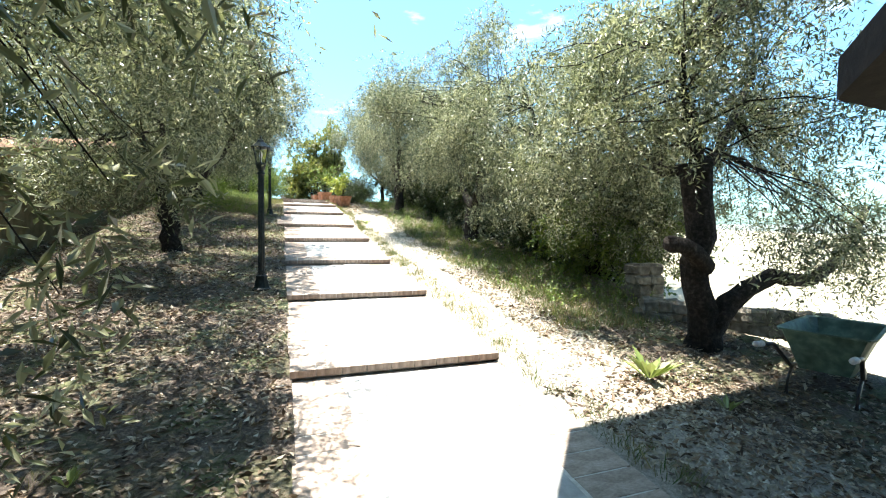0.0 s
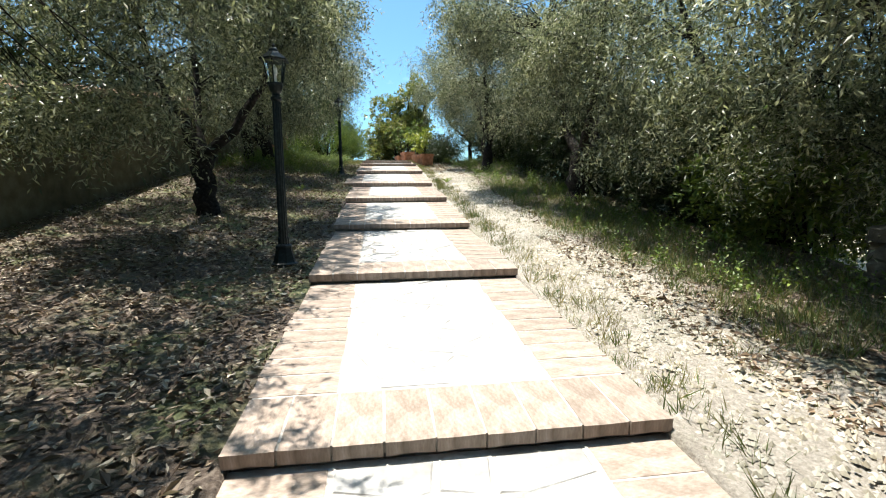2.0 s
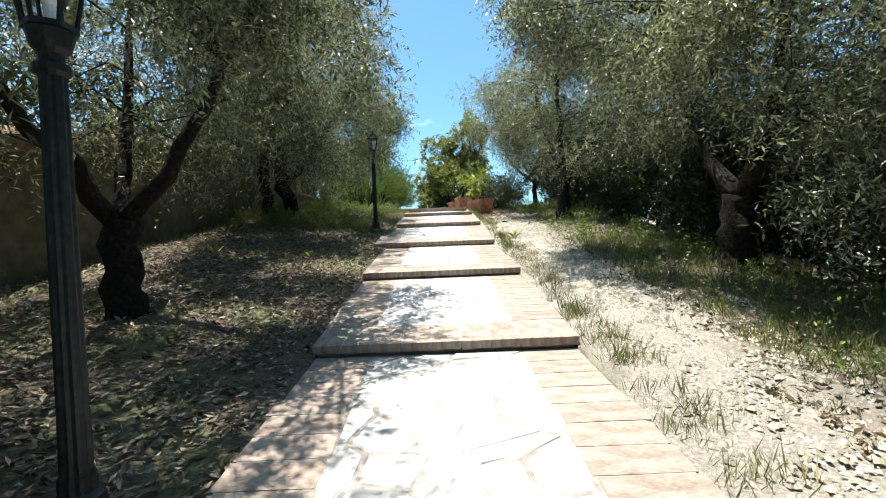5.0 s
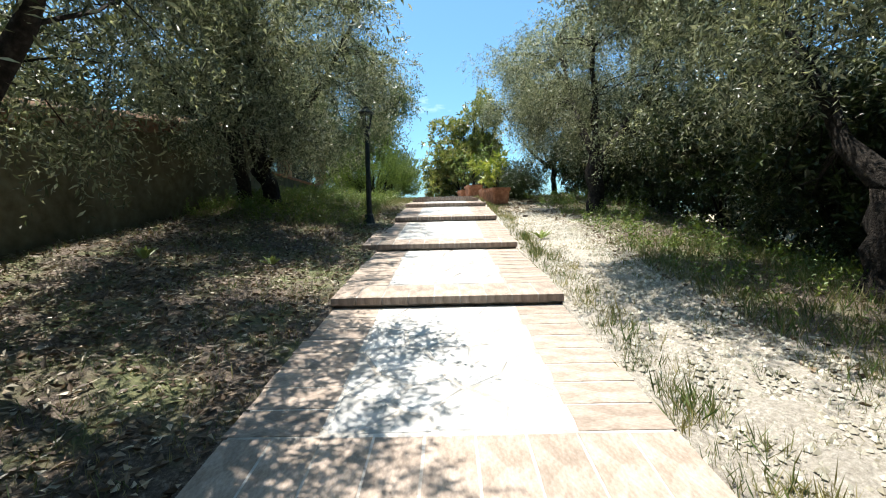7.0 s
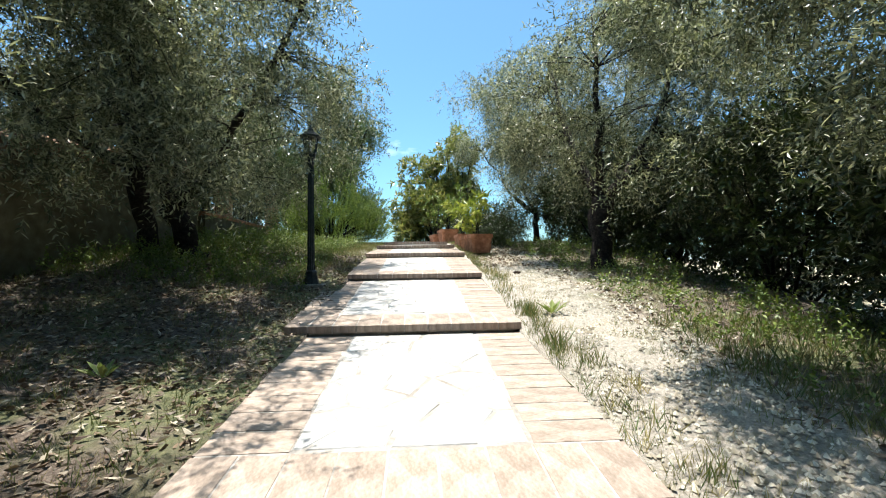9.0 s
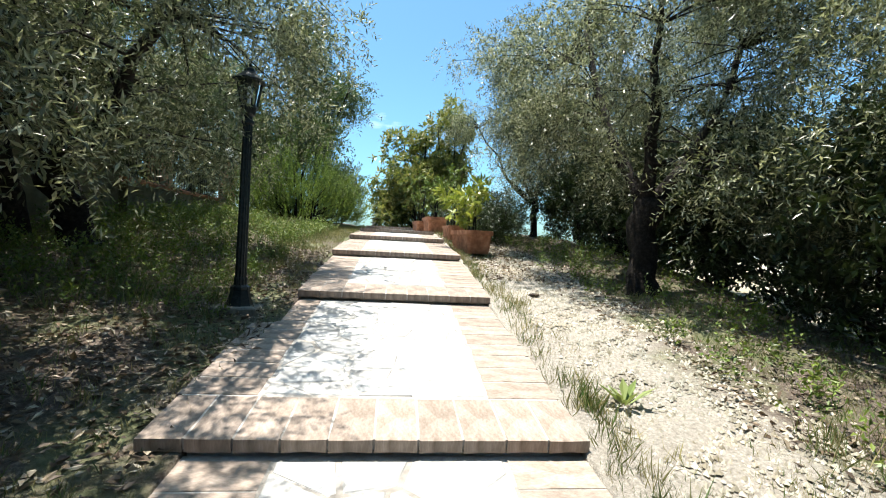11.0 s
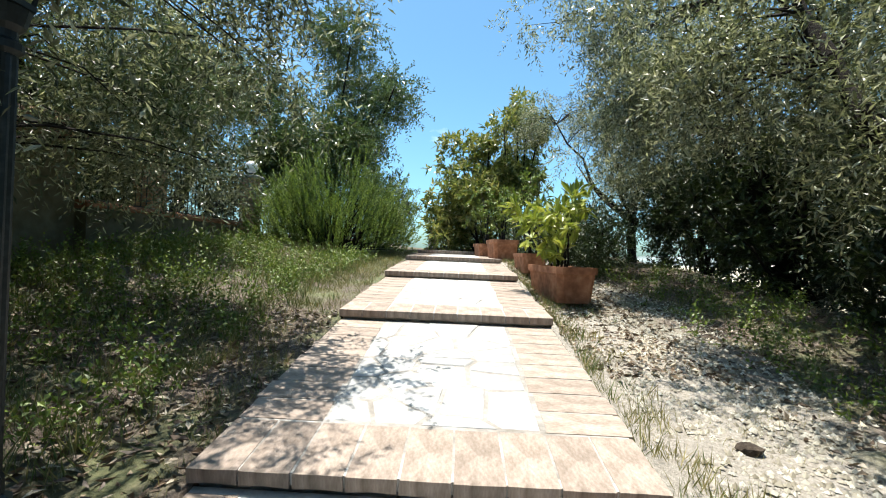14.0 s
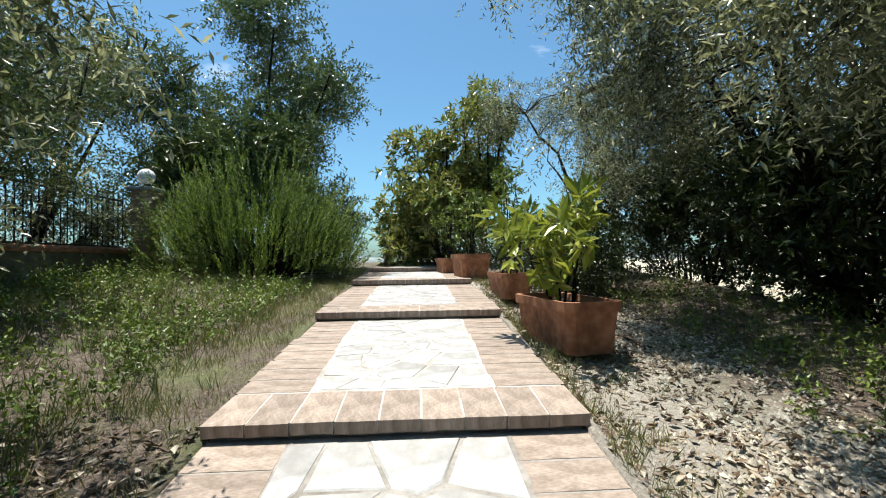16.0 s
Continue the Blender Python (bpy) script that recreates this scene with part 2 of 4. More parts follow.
def shoots(centres, rng, per, leaves, reach, length, leaf, droop=0.3, spread=0.8, waist=0.5, fold=0.25, jump=0.35, scatter=1.0):
    """Leafy shoots round clump centres: each a short curved twig with leaves along it. leaf: (length, width)."""
    c = np.repeat(centres, per, 0)
    n = len(c)
    off = rng.normal(0, 1, (n, 3))
    start = c + unit(off) * (reach * rng.uniform(0, 1, (n, 1)) ** 0.5) * scatter
    way = unit(unit(off) * spread + rng.normal(0, 0.45, (n, 3)) + [0, 0, -droop])
    size = length * rng.uniform(0.6, 1.3, n)
    s = np.linspace(0.08, 1, leaves)
    sag = np.zeros((n, leaves, 3))
    sag[..., 2] = -(s[None] ** 2) * (droop * 0.5 * size)[:, None]
    base = start[:, None] + way[:, None] * (s[None] * size[:, None])[..., None] + sag
    ref = unit(np.cross(way, rng.normal(0, 1, (n, 3))))
    other = np.cross(way, ref)
    ang = (np.arange(leaves) * 2.4)[None] + rng.uniform(0, 6.28, (n, 1))
    out = np.cos(ang)[..., None] * ref[:, None] + np.sin(ang)[..., None] * other[:, None]
    lway = unit(way[:, None] * 0.75 + out + rng.normal(0, jump, out.shape))
    base, lway = base.reshape(-1, 3), lway.reshape(-1, 3)
    m = len(base)
    side = rng.normal(0, 1, (m, 3)) * 0.6 + np.cross(lway, [0, 0, 1.0])
    return blades(base, lway, side, leaf[0] * rng.uniform(0.6, 1.25, m), leaf[1] * rng.uniform(0.75, 1.25, m), fold, waist)


def ball(rng, n, centre, radii, inner=0.35, low=-1.0):
    """Clump centres in an ellipsoid, mostly towards its skin."""
    d = unit(rng.normal(0, 1, (n * 3, 3)))
    d = d[d[:, 2] > low][:n]
    r = (inner + (1 - inner) * rng.uniform(0, 1, (len(d), 1))) ** 0.6
    lumps = 1 + 0.16 * np.sin(d[:, :1] * 4.1 + centre[0]) + 0.14 * np.sin(d[:, 1:2] * 5.3 + centre[1]) + 0.10 * np.sin(d[:, 2:] * 6.1)
    return np.asarray(centre) + d * r * lumps * np.asarray(radii)


# ---- the lie of the land ----
STEP_Y = [1.15, 3.76, 6.28, 8.79, 11.20, 13.81, 16.42, 18.88, 21.52, 24.28, 27.0, 30.0, 33.2]
STEP_Z = [-0.33, -0.03, 0.29, 0.60, 0.98, 1.34, 1.78, 2.17, 2.45, 2.68, 2.84, 2.95, 3.0]
RISE = 0.10
PATH_W = 2.1


def along(y):
    """The height of the ground beside the path."""
    return np.interp(y, [-30, -3, *STEP_Y, 37, 48, 120], [-0.6, -0.36, -0.36, *[z - 0.07 for z in STEP_Z[1:]], 2.6, 0.4, -4.0])


def swell(a, b, v):
    k = np.clip((v - a) / (b - a), 0, 1)
    return k * k * (3 - 2 * k)


def land(x, y):
    x, y = np.asarray(x, float), np.asarray(y, float)
    z = along(y)
    z = z + 0.30 * swell(-0.3, -4.0, x) * swell(2, 16, y)
    z = z + 0.05 * np.sin(1.7 * x + 0.6 * y) * np.sin(0.9 * y - 0.7 * x) * (swell(-0.2, -1.2, x) + swell(3.4, 4.5, x))
    fall = swell(5.6, 8.5, x) * (0.8 + 0.5 * swell(9, 3, y))
    z = z - 0.12 * swell(2.1, 2.3, x) * (1 - swell(4.0, 5.5, x)) * swell(16, 18, y) * (1 - swell(22, 24, y))
    z = z - fall * np.clip(1.1 + 0 * y, 0, 9) - 0.02 * np.clip(x - 8.5, 0, 60)
    under = (x > 0.03) & (x < PATH_W - 0.03) & (y < 34)
    return np.where(under, z - 0.16, z)


def ground_sheet():
    near_x = np.arange(-6.0, 9.01, 0.15)
    near_y = np.arange(-4.0, 38.01, 0.15)
    far = np.array([0.5, 1, 2, 4, 7, 12, 20, 35, 60, 100, 170, 300, 550, 1000, 2000])
    xs = np.concatenate([near_x[0] - far[::-1], near_x, near_x[-1] + far])
    xs = np.sort(np.concatenate([xs, [0.02, 0.04, 2.06, 2.08]]))
    ys = np.concatenate([near_y[0] - far[::-1], near_y, near_y[-1] + far])
    gx, gy = np.meshgrid(xs, ys, indexing="ij")
    gz = land(gx, gy)
    wob = np.random.default_rng(3).normal(0, 0.012, gz.shape)
    gz = gz + np.where((gx < 0) | (gx > PATH_W), wob, 0)
    away = np.maximum(np.abs(gx), np.abs(gy))
    gz = np.where(away > 90, np.minimum(gz, -4.0), gz)
    verts = np.stack([gx, gy, gz], -1).reshape(-1, 3)
    a, b = len(xs), len(ys)
    i = (np.arange(a - 1)[:, None] * b + np.arange(b - 1)[None]).ravel()
    return verts, np.stack([i, i + b, i + b + 1, i + 1], 1)


def ground_material():
    m, t, s = material("garden_earth")
    c = t.nodes.new("ShaderNodeTexCoord")
    sep = t.nodes.new("ShaderNodeSeparateXYZ")
    t.links.new(c.outputs["Object"], sep.inputs[0])
    wob = node(t, "ShaderNodeMath")
    wob.operation = "MULTIPLY_ADD"
    wob.inputs[1].default_value = 2.2
    t.links.new(noise_tex(t, 0.9, 4), wob.inputs[0])
    t.links.new(sep.outputs[0], wob.inputs[2])
    soil = ramp(t, noise_tex(t, 34, 6, 0.7), (0.3, (0.04, 0.028, 0.02)), (0.5, (0.10, 0.075, 0.056)), (0.7, (0.24, 0.20, 0.16)))
    grit = ramp(t, noise_tex(t, 42, 6, 0.7), (0.3, (0.18, 0.16, 0.13)), (0.5, (0.31, 0.28, 0.235)), (0.7, (0.44, 0.41, 0.36)))
    field = ramp(t, noise_tex(t, 0.5, 6, 0.7), (0.35, (0.26, 0.235, 0.15)), (0.55, (0.36, 0.325, 0.23)), (0.7, (0.44, 0.40, 0.31)))
    moss = ramp(t, noise_tex(t, 1.6, 4), (0.45, (0, 0, 0)), (0.62, (1, 1, 1)))
    lawn = ramp(t, noise_tex(t, 28, 5), (0.35, (0.06, 0.075, 0.03)), (0.65, (0.16, 0.16, 0.075)))
    base = mixed(t, moss, soil, lawn)

    def strip(lo, hi):
        mr = node(t, "ShaderNodeMapRange", **{"From Min": lo, "From Max": hi})
        t.links.new(wob.outputs[0], mr.inputs[0])
        return mr.outputs[0]
    k = node(t, "ShaderNodeMath")
    k.operation = "SUBTRACT"
    t.links.new(strip(2.7, 3.1), k.inputs[0])
    t.links.new(strip(4.3, 4.9), k.inputs[1])
    base = mixed(t, k.outputs[0], base, grit)
    base = mixed(t, strip(8.0, 9.5), base, field)
    t.links.new(base, s.inputs["Base Color"])
    s.inputs["Roughness"].default_value = 0.95
    bumped(t, s, noise_tex(t, 30, 6, 0.75), 1.0, 0.03)
    return m


gv, gf = ground_sheet()
ground = put("ground", gv, gf, ground_material(), None, "", True)
tagged(ground, "sloping garden earth with leaf litter, gravel and thin grass", "ground", kind="structure")


def on(x, y):
    return float(land(x, y))


# ---- the garden wall, fence and house ----
def garden_wall():
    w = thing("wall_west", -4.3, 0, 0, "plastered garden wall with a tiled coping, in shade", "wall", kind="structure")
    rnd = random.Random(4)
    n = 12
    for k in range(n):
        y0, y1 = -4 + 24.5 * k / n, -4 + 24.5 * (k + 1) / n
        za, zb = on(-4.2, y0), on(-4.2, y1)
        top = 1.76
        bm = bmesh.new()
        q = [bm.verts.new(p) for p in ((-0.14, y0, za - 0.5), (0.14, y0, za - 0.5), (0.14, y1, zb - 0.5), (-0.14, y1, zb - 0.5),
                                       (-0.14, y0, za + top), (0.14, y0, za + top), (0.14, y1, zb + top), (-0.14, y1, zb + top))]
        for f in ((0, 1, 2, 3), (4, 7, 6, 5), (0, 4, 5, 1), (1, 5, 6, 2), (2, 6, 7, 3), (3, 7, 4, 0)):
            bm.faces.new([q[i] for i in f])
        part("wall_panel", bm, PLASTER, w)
        slope = math.degrees(math.atan2(zb - za, y1 - y0))
        m = 5
        for i in range(m):
            f = (i + 0.5) / m
            bm = lathe([(0.19, -(y1 - y0) / m / 2 - 0.03), (0.165, (y1 - y0) / m / 2 + 0.03)], 10)
            part("coping_tile", bm, ROOFTILE, w, smooth=False,
                 at=pose(0.02, y0 + f * (y1 - y0), za + f * (zb - za) + top - 0.02, 90 + slope + rnd.uniform(-2, 2), 0, rnd.uniform(-2, 2)) @ Matrix.Diagonal((1.7, 1.0, 1, 1)))
    return w


def fence():
    low = thing("wall_fence", -4.12, 0, 0, "low plastered wall that carries an iron fence", "wall", kind="structure")
    y0, y1 = 20.5, 24.86
    za, zb = on(-4.2, y0), on(-4.2, y1)
    bm = box((0.24, y1 - y0 - 0.02, 1.5), (0, (y0 + y1) / 2, za - 0.05))
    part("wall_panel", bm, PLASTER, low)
    rnd = random.Random(6)
    for k in range(14):
        bm = lathe([(0.15, -0.16), (0.13, 0.16)], 10)
        part("coping_tile", bm, TERRACOTTA, low, at=pose(0, y0 + 0.15 + 0.3 * k, za + 0.70, 90 + rnd.uniform(-2, 2), 0, rnd.uniform(-2, 2)) @ Matrix.Diagonal((1.1, 0.5, 1, 1)))
    f = thing("iron_fence", -4.12, 0, za + 0.70, "dark wrought iron fence on the low wall", "fence")
    for z in (0.08, 0.9):
        part("rail", box((0.03, y1 - y0 - 0.3, 0.03), (0, (y0 + y1) / 2, z), 0.004), RAIL, f)
    rod = box((0.016, 0.016, 1.05), (0, 0, 0.53), 0.003)
    first = part("bar", rod, RAIL, f, at=pose(0, y0 + 0.2, 0))
    for k in range(1, 33):
        b = new("bar", first.data)
        b.parent = f
        b.matrix_basis = pose(0, y0 + 0.2 + k * 0.127, 0)
    return low


def brick_pillar(x, y, height, globe):
    z = on(x, y) - 0.1
    p = thing("gate_pillar", x, y, z, "brick gate pillar with a stone cap" + (" and a globe lamp" if globe else ""), "pillar", "gate pillars")
    rnd = random.Random(9)
    part("core", box((0.33, 0.33, height), (0, 0, height / 2)), MORTAR, p)
    meshes = [box((0.17, 0.115, 0.055), (0, 0, 0), 0.006, 0.003, rnd) for _ in range(2)]
    brick = part("brick", meshes[0], BRICK, p, at=pose(-0.09, -0.16, 0.04))
    meshes[1].free()
    rows = int(height / 0.068)
    for r in range(rows):
        for sx, sy, turn in ((-0.09, -0.125, 0), (0.09, -0.125, 0), (0.125, -0.0, 90), (0.125, 0.115, 90), (-0.125, 0.0, 90), (-0.125, 0.115, 90)):
            b = new("brick", brick.data)
            b.parent = p
            b.matrix_basis = pose(sx + (0.02 if r % 2 else -0.02) * (turn == 0) * 0.4, sy, 0.04 + 0.068 * r, 0, 0, turn)
    part("cap", box((0.46, 0.46, 0.07), (0, 0, height + 0.035), 0.012), LIMESTONE, p)
    if globe:
        part("collar", lathe([(0.07, 0), (0.06, 0.05), (0.05, 0.09)], 14), RAIL, p, at=pose(0, 0, height + 0.07))
        bm = bmesh.new()
        bmesh.ops.create_uvsphere(bm, u_segments=24, v_segments=16, radius=0.15)
        part("globe", bm, OPAL, p, "white opal glass globe", True, pose(0, 0, height + 0.28))
    return p


def house_eave():
    """The corner of the roof behind the start of the walk."""
    h = thing("house", 1.5, 0.45, 0, "house corner with a low dark timber eave", "house", kind="structure")
    bm = bmesh.new()
    outline = [(0, 0), (6.5, 0.25), (6.5, -5.5), (-0.9, -5.5), (-0.9, -1.1)]
    lo = [bm.verts.new((x, y, 1.68 + 0.30 * max(0, -y) - 0.02 * x)) for x, y in outline]
    hi = [bm.verts.new((x, y, 1.80 + 0.30 * max(0, -y) - 0.02 * x)) for x, y in outline]
    bm.faces.new(lo[::-1])
    bm.faces.new(hi)
    for i in range(5):
        bm.faces.new((lo[i], lo[(i + 1) % 5], hi[(i + 1) % 5], hi[i]))
    part("roof", bm, WOOD, h)
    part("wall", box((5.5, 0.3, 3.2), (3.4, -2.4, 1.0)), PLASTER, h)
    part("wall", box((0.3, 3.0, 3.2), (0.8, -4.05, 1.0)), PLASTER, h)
    # Unseen upper roof, outlined so that its shadow edge lands beside the first step.
    bm = bmesh.new()
    outline = [(-0.21, 2.54), (5.1, 2.93), (5.1, -5.95), (-5.1, -5.95), (-5.1, -3.03)]
    lo = [bm.verts.new((x, y, 4.80)) for x, y in outline]
    hi = [bm.verts.new((x, y, 4.97)) for x, y in outline]
    bm.faces.new(lo[::-1])
    bm.faces.new(hi)
    for i in range(5):
        bm.faces.new((lo[i], lo[(i + 1) % 5], hi[(i + 1) % 5], hi[i]))
    part("upper_roof", bm, WOOD, h)
    part("wall", box((10.5, 0.3, 5.4), (-0.7, -5.2, 2.2)), PLASTER, h)
    post = box((0.14, 0.14, 2.1), (6.0, -0.3, 0.65), 0.01)
    part("post", post, WOOD, h)


garden_wall()
fence()
brick_pillar(-3.88, 25.05, 1.50, True)
brick_pillar(-4.25, 22.1, 2.25, False)
house_eave()


# ---- trees and shrubs ----
def airy(spots, low):
    """Leaves out clumps that would hang over the path or too near the ground."""
    w = spots
    side = np.maximum(np.maximum(-w[:, 0], w[:, 0] - PATH_W), 0)
    west = w[:, 0] < 0
    beside = np.where(west, np.where(w[:, 1] > 8.2, 1.75, np.where(w[:, 1] > 5.6, 2.6, 2.1)), 3.2)
    near = np.where(west, low, np.maximum(2.1, low))
    far = np.where(w[:, 0] > 5.4, low - 0.7, np.where(w[:, 0] < -2.5, low + 0.15, low))
    room = np.where(side < 0.3, 2.9, np.where(side < 1.0, beside, np.where(side < 1.7, near, far)))
    open_path = (w[:, 0] > 0.3) & (w[:, 0] < 1.9) & (w[:, 1] < 13)
    return w[(w[:, 2] - land(w[:, 0], w[:, 1]) > room) & ~open_path]


def olive_tree(x, y, seed, crown, fork=1.1, stems=3, radius=0.16, lean=(0, 0), clumps=110, per=30, label="", limb_to=(), skirt=0, low=1.75, leaf=None, tint="silvery grey-green leaves"):
    """An old olive: a gnarled trunk that forks, limbs that reach for the crown, and a crown of drooping leafy shoots."""
    rng = np.random.default_rng(seed)
    z = on(x, y)
    tree = thing("olive_tree", x, y, z, label or "old olive tree with a gnarled dark trunk and silvery leaves", "tree", "olive trees")
    c, r = np.asarray(crown[0], float) - (x, y, z), np.asarray(crown[1], float)
    foot = np.array([0, 0, -0.15])
    top = np.array([lean[0], lean[1], fork])
    k = np.linspace(0, 1, 9)[:, None]
    line = foot + (top - foot) * k + np.concatenate([rng.normal(0, 0.03, (9, 2)) * (k > 0.1), np.zeros((9, 1))], 1)
    flare = radius * (1 + 0.75 * np.exp(-k[:, 0] * 6) + 0.25 * k[:, 0] ** 3)
    v, f = tube(line, flare, 12, 0.12, rng)
    put("trunk", v, f, BARK, tree, "gnarled bark, darkened with canopy shade", True)
    boughs = ball(rng, max(9, clumps // 8), c, r * 0.9, 0.45, -0.8)
    tufts = int(clumps * 0.85)
    spots = boughs[rng.integers(0, len(boughs), tufts)] + rng.normal(0, 0.36, (tufts, 3)) * [1, 1, 0.8]
    spots = np.concatenate([spots, ball(rng, clumps - tufts, c, r, 0.3, -0.75)])
    if skirt:
        a = rng.uniform(0, 6.28, skirt)
        spots = np.concatenate([spots, c + np.stack([r[0] * 0.85 * np.cos(a), r[1] * 0.85 * np.sin(a), -r[2] * rng.uniform(0.65, 1.1, skirt)], 1)])
    spots = airy(spots + (x, y, z), low) - (x, y, z)
    ends = []
    for s in range(stems):
        a = 6.28 * s / stems + rng.uniform(-0.4, 0.4)
        goal = c + r * [0.55 * math.cos(a), 0.55 * math.sin(a), rng.uniform(0.1, 0.5)]
        ends.append(goal)
    ends += [np.asarray(p, float) - (x, y, z) for p in limb_to]
    twigs = []
    for s, goal in enumerate(ends):
        k = np.linspace(0, 1, 8)[:, None]
        bend = np.array([0, 0, -0.25 * np.linalg.norm(goal - top)]) * np.sin(np.pi * k) * (0.4 if s < stems else 0.1)
        path = top + [0, 0, -0.1] + (goal - top) * k + bend + rng.normal(0, 0.045, (8, 3)) * np.sin(np.pi * k)
        v, f = tube(path, radius * np.linspace(0.66, 0.16, 8), 8, 0.12, rng)
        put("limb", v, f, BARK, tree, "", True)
        twigs.append(path)
    nodes = np.concatenate([p[2:] for p in twigs])
    pieces = []
    for p in spots:
        near = nodes[np.argmin(((nodes - p) ** 2).sum(1) + rng.uniform(0, 0.3, len(nodes)))]
        k = np.linspace(0, 1, 4)[:, None]
        pieces.append(tube(near + (p - near) * k + (rng.normal(0, 0.08, (4, 3)) + [0, 0, 0.12]) * np.sin(np.pi * k), np.linspace(0.015, 0.004, 4), 4))
    v, f = joined(pieces)
    tagged(put("branchwork", v, f, BARK, tree), kind="stuff")
    v, f = shoots(spots, rng, int(per * 0.92), 16, 0.33, 0.42, (0.084, 0.0205), droop=0.55)
    crown_ob = put("crown", v, f, leaf or OLIVE, tree, tint)
    tagged(crown_ob, kind="stuff")
    return tree


OVERHANG = olive_tree(-3.3, -0.6, 11, ((-2.0, 3.1, 3.2), (2.3, 4.4, 1.4)), fork=1.2, clumps=180, per=28, skirt=75, low=1.55, label="olive tree that overhangs the start of the steps")
olive_tree(-2.16, 9.85, 12, ((-1.7, 9.4, 3.9), (2.4, 3.0, 2.3)), fork=1.0, clumps=195, per=32, skirt=50, radius=0.15, low=1.35)
olive_tree(-3.45, 17.3, 13, ((-2.8, 14.2, 4.6), (2.1, 2.9, 1.9)), fork=1.5, lean=(0.05, -0.5), clumps=125, per=30, radius=0.13, skirt=22, low=1.3)
olive_tree(-2.75, 17.45, 14, ((-1.75, 16.4, 5.0), (2.45, 3.0, 2.2)), fork=0.9, lean=(-0.35, -0.1), clumps=195, per=32, radius=0.17, skirt=64, low=1.25)
olive_tree(-5.0, 21.0, 22, ((-4.0, 21.0, 5.0), (1.8, 2.3, 2.1)), fork=1.7, clumps=125, per=32, radius=0.14, skirt=26, low=1.1, leaf=BAY, tint="dark green leaves", label="dark green tree that leans over the garden wall")
olive_tree(-6.4, 5.6, 23, ((-5.9, 5.6, 3.8), (1.9, 3.4, 2.1)), fork=1.4, clumps=100, per=20, radius=0.14, label="olive tree behind the garden wall")
olive_tree(-6.6, 12.0, 24, ((-6.0, 12.0, 4.6), (1.9, 3.6, 2.2)), fork=1.4, clumps=110, per=20, radius=0.14, label="olive tree behind the garden wall")
LIMBED = olive_tree(4.75, 3.55, 15, ((5.5, 4.7, 3.2), (2.7, 2.5, 2.2)), fork=2.2, lean=(-0.15, 0.05), clumps=160, per=30, radius=0.14, skirt=40, low=1.4,
           label="olive tree with a low crooked side limb")
olive_tree(4.86, 11.14, 16, ((5.0, 11.2, 4.3), (2.6, 2.9, 2.9)), fork=0.9, clumps=200, per=32, radius=0.19, skirt=75, lean=(0.15, 0), low=0.85)
olive_tree(4.5, 17.5, 17, ((5.1, 18.1, 5.2), (2.5, 2.6, 2.6)), fork=1.3, clumps=190, per=32, radius=0.17, skirt=66, low=1.1)
olive_tree(7.4, 14.4, 18, ((7.2, 14.4, 4.3), (2.4, 2.7, 2.8)), fork=1.1, clumps=110, per=28, radius=0.16, skirt=20)
olive_tree(5.65, 26.4, 19, ((4.95, 26.4, 5.3), (2.6, 2.4, 2.6)), fork=1.2, stems=4, skirt=20, clumps=125, per=28, radius=0.1, label="slender olive tree with pale open crown")
olive_tree(6.2, 7.5, 20, ((5.8, 7.6, 3.4), (2.1, 2.3, 2.4)), fork=1.1, clumps=125, per=30, radius=0.15, skirt=24, low=1.3)
olive_tree(6.3, 21.8, 21, ((5.4, 21.7, 6.1), (3.0, 2.3, 2.2)), fork=1.3, clumps=165, per=30, radius=0.16, skirt=24)


def low_limb(tree):
    """The thick limb that leaves the foot of the olive by the wheelbarrow and winds away to the side."""
    rng = np.random.default_rng(5)
    pts = np.array([(-0.05, 0.0, 0.02), (0.2, -0.05, 0.42), (0.6, -0.1, 0.72), (1.0, -0.12, 0.86), (1.35, -0.1, 0.78), (1.8, -0.1, 0.78), (2.3, -0.05, 0.98), (2.9, 0.1, 1.25), (3.6, 0.3, 1.8)])
    k = np.linspace(0, 8, 26)
    line = np.stack([np.interp(k, np.arange(9), pts[:, i]) for i in range(3)], 1) + rng.normal(0, 0.012, (26, 3))
    v, f = tube(line, np.interp(k, [0, 2, 4, 8], [0.17, 0.11, 0.085, 0.05]), 10, 0.12, rng)
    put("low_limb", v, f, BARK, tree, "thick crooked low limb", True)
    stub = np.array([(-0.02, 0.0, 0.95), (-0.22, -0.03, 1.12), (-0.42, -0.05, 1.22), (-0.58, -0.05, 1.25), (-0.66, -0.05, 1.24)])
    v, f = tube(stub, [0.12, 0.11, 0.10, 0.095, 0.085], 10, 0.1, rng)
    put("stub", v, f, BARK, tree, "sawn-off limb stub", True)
    spots = np.array([(2.9, 0.1, 1.0), (2.5, 0, 1.2), (3.2, 0.2, 1.5), (1.5, -0.1, 0.55), (1.9, 0.1, 1.15), (3.5, 0.3, 1.9)])
    v, f = shoots(spots, rng, 26, 15, 0.4, 0.3, (0.062, 0.0155), droop=0.7)
    tagged(put("low_leaves", v, f, OLIVE, tree), kind="stuff")


low_limb(LIMBED)


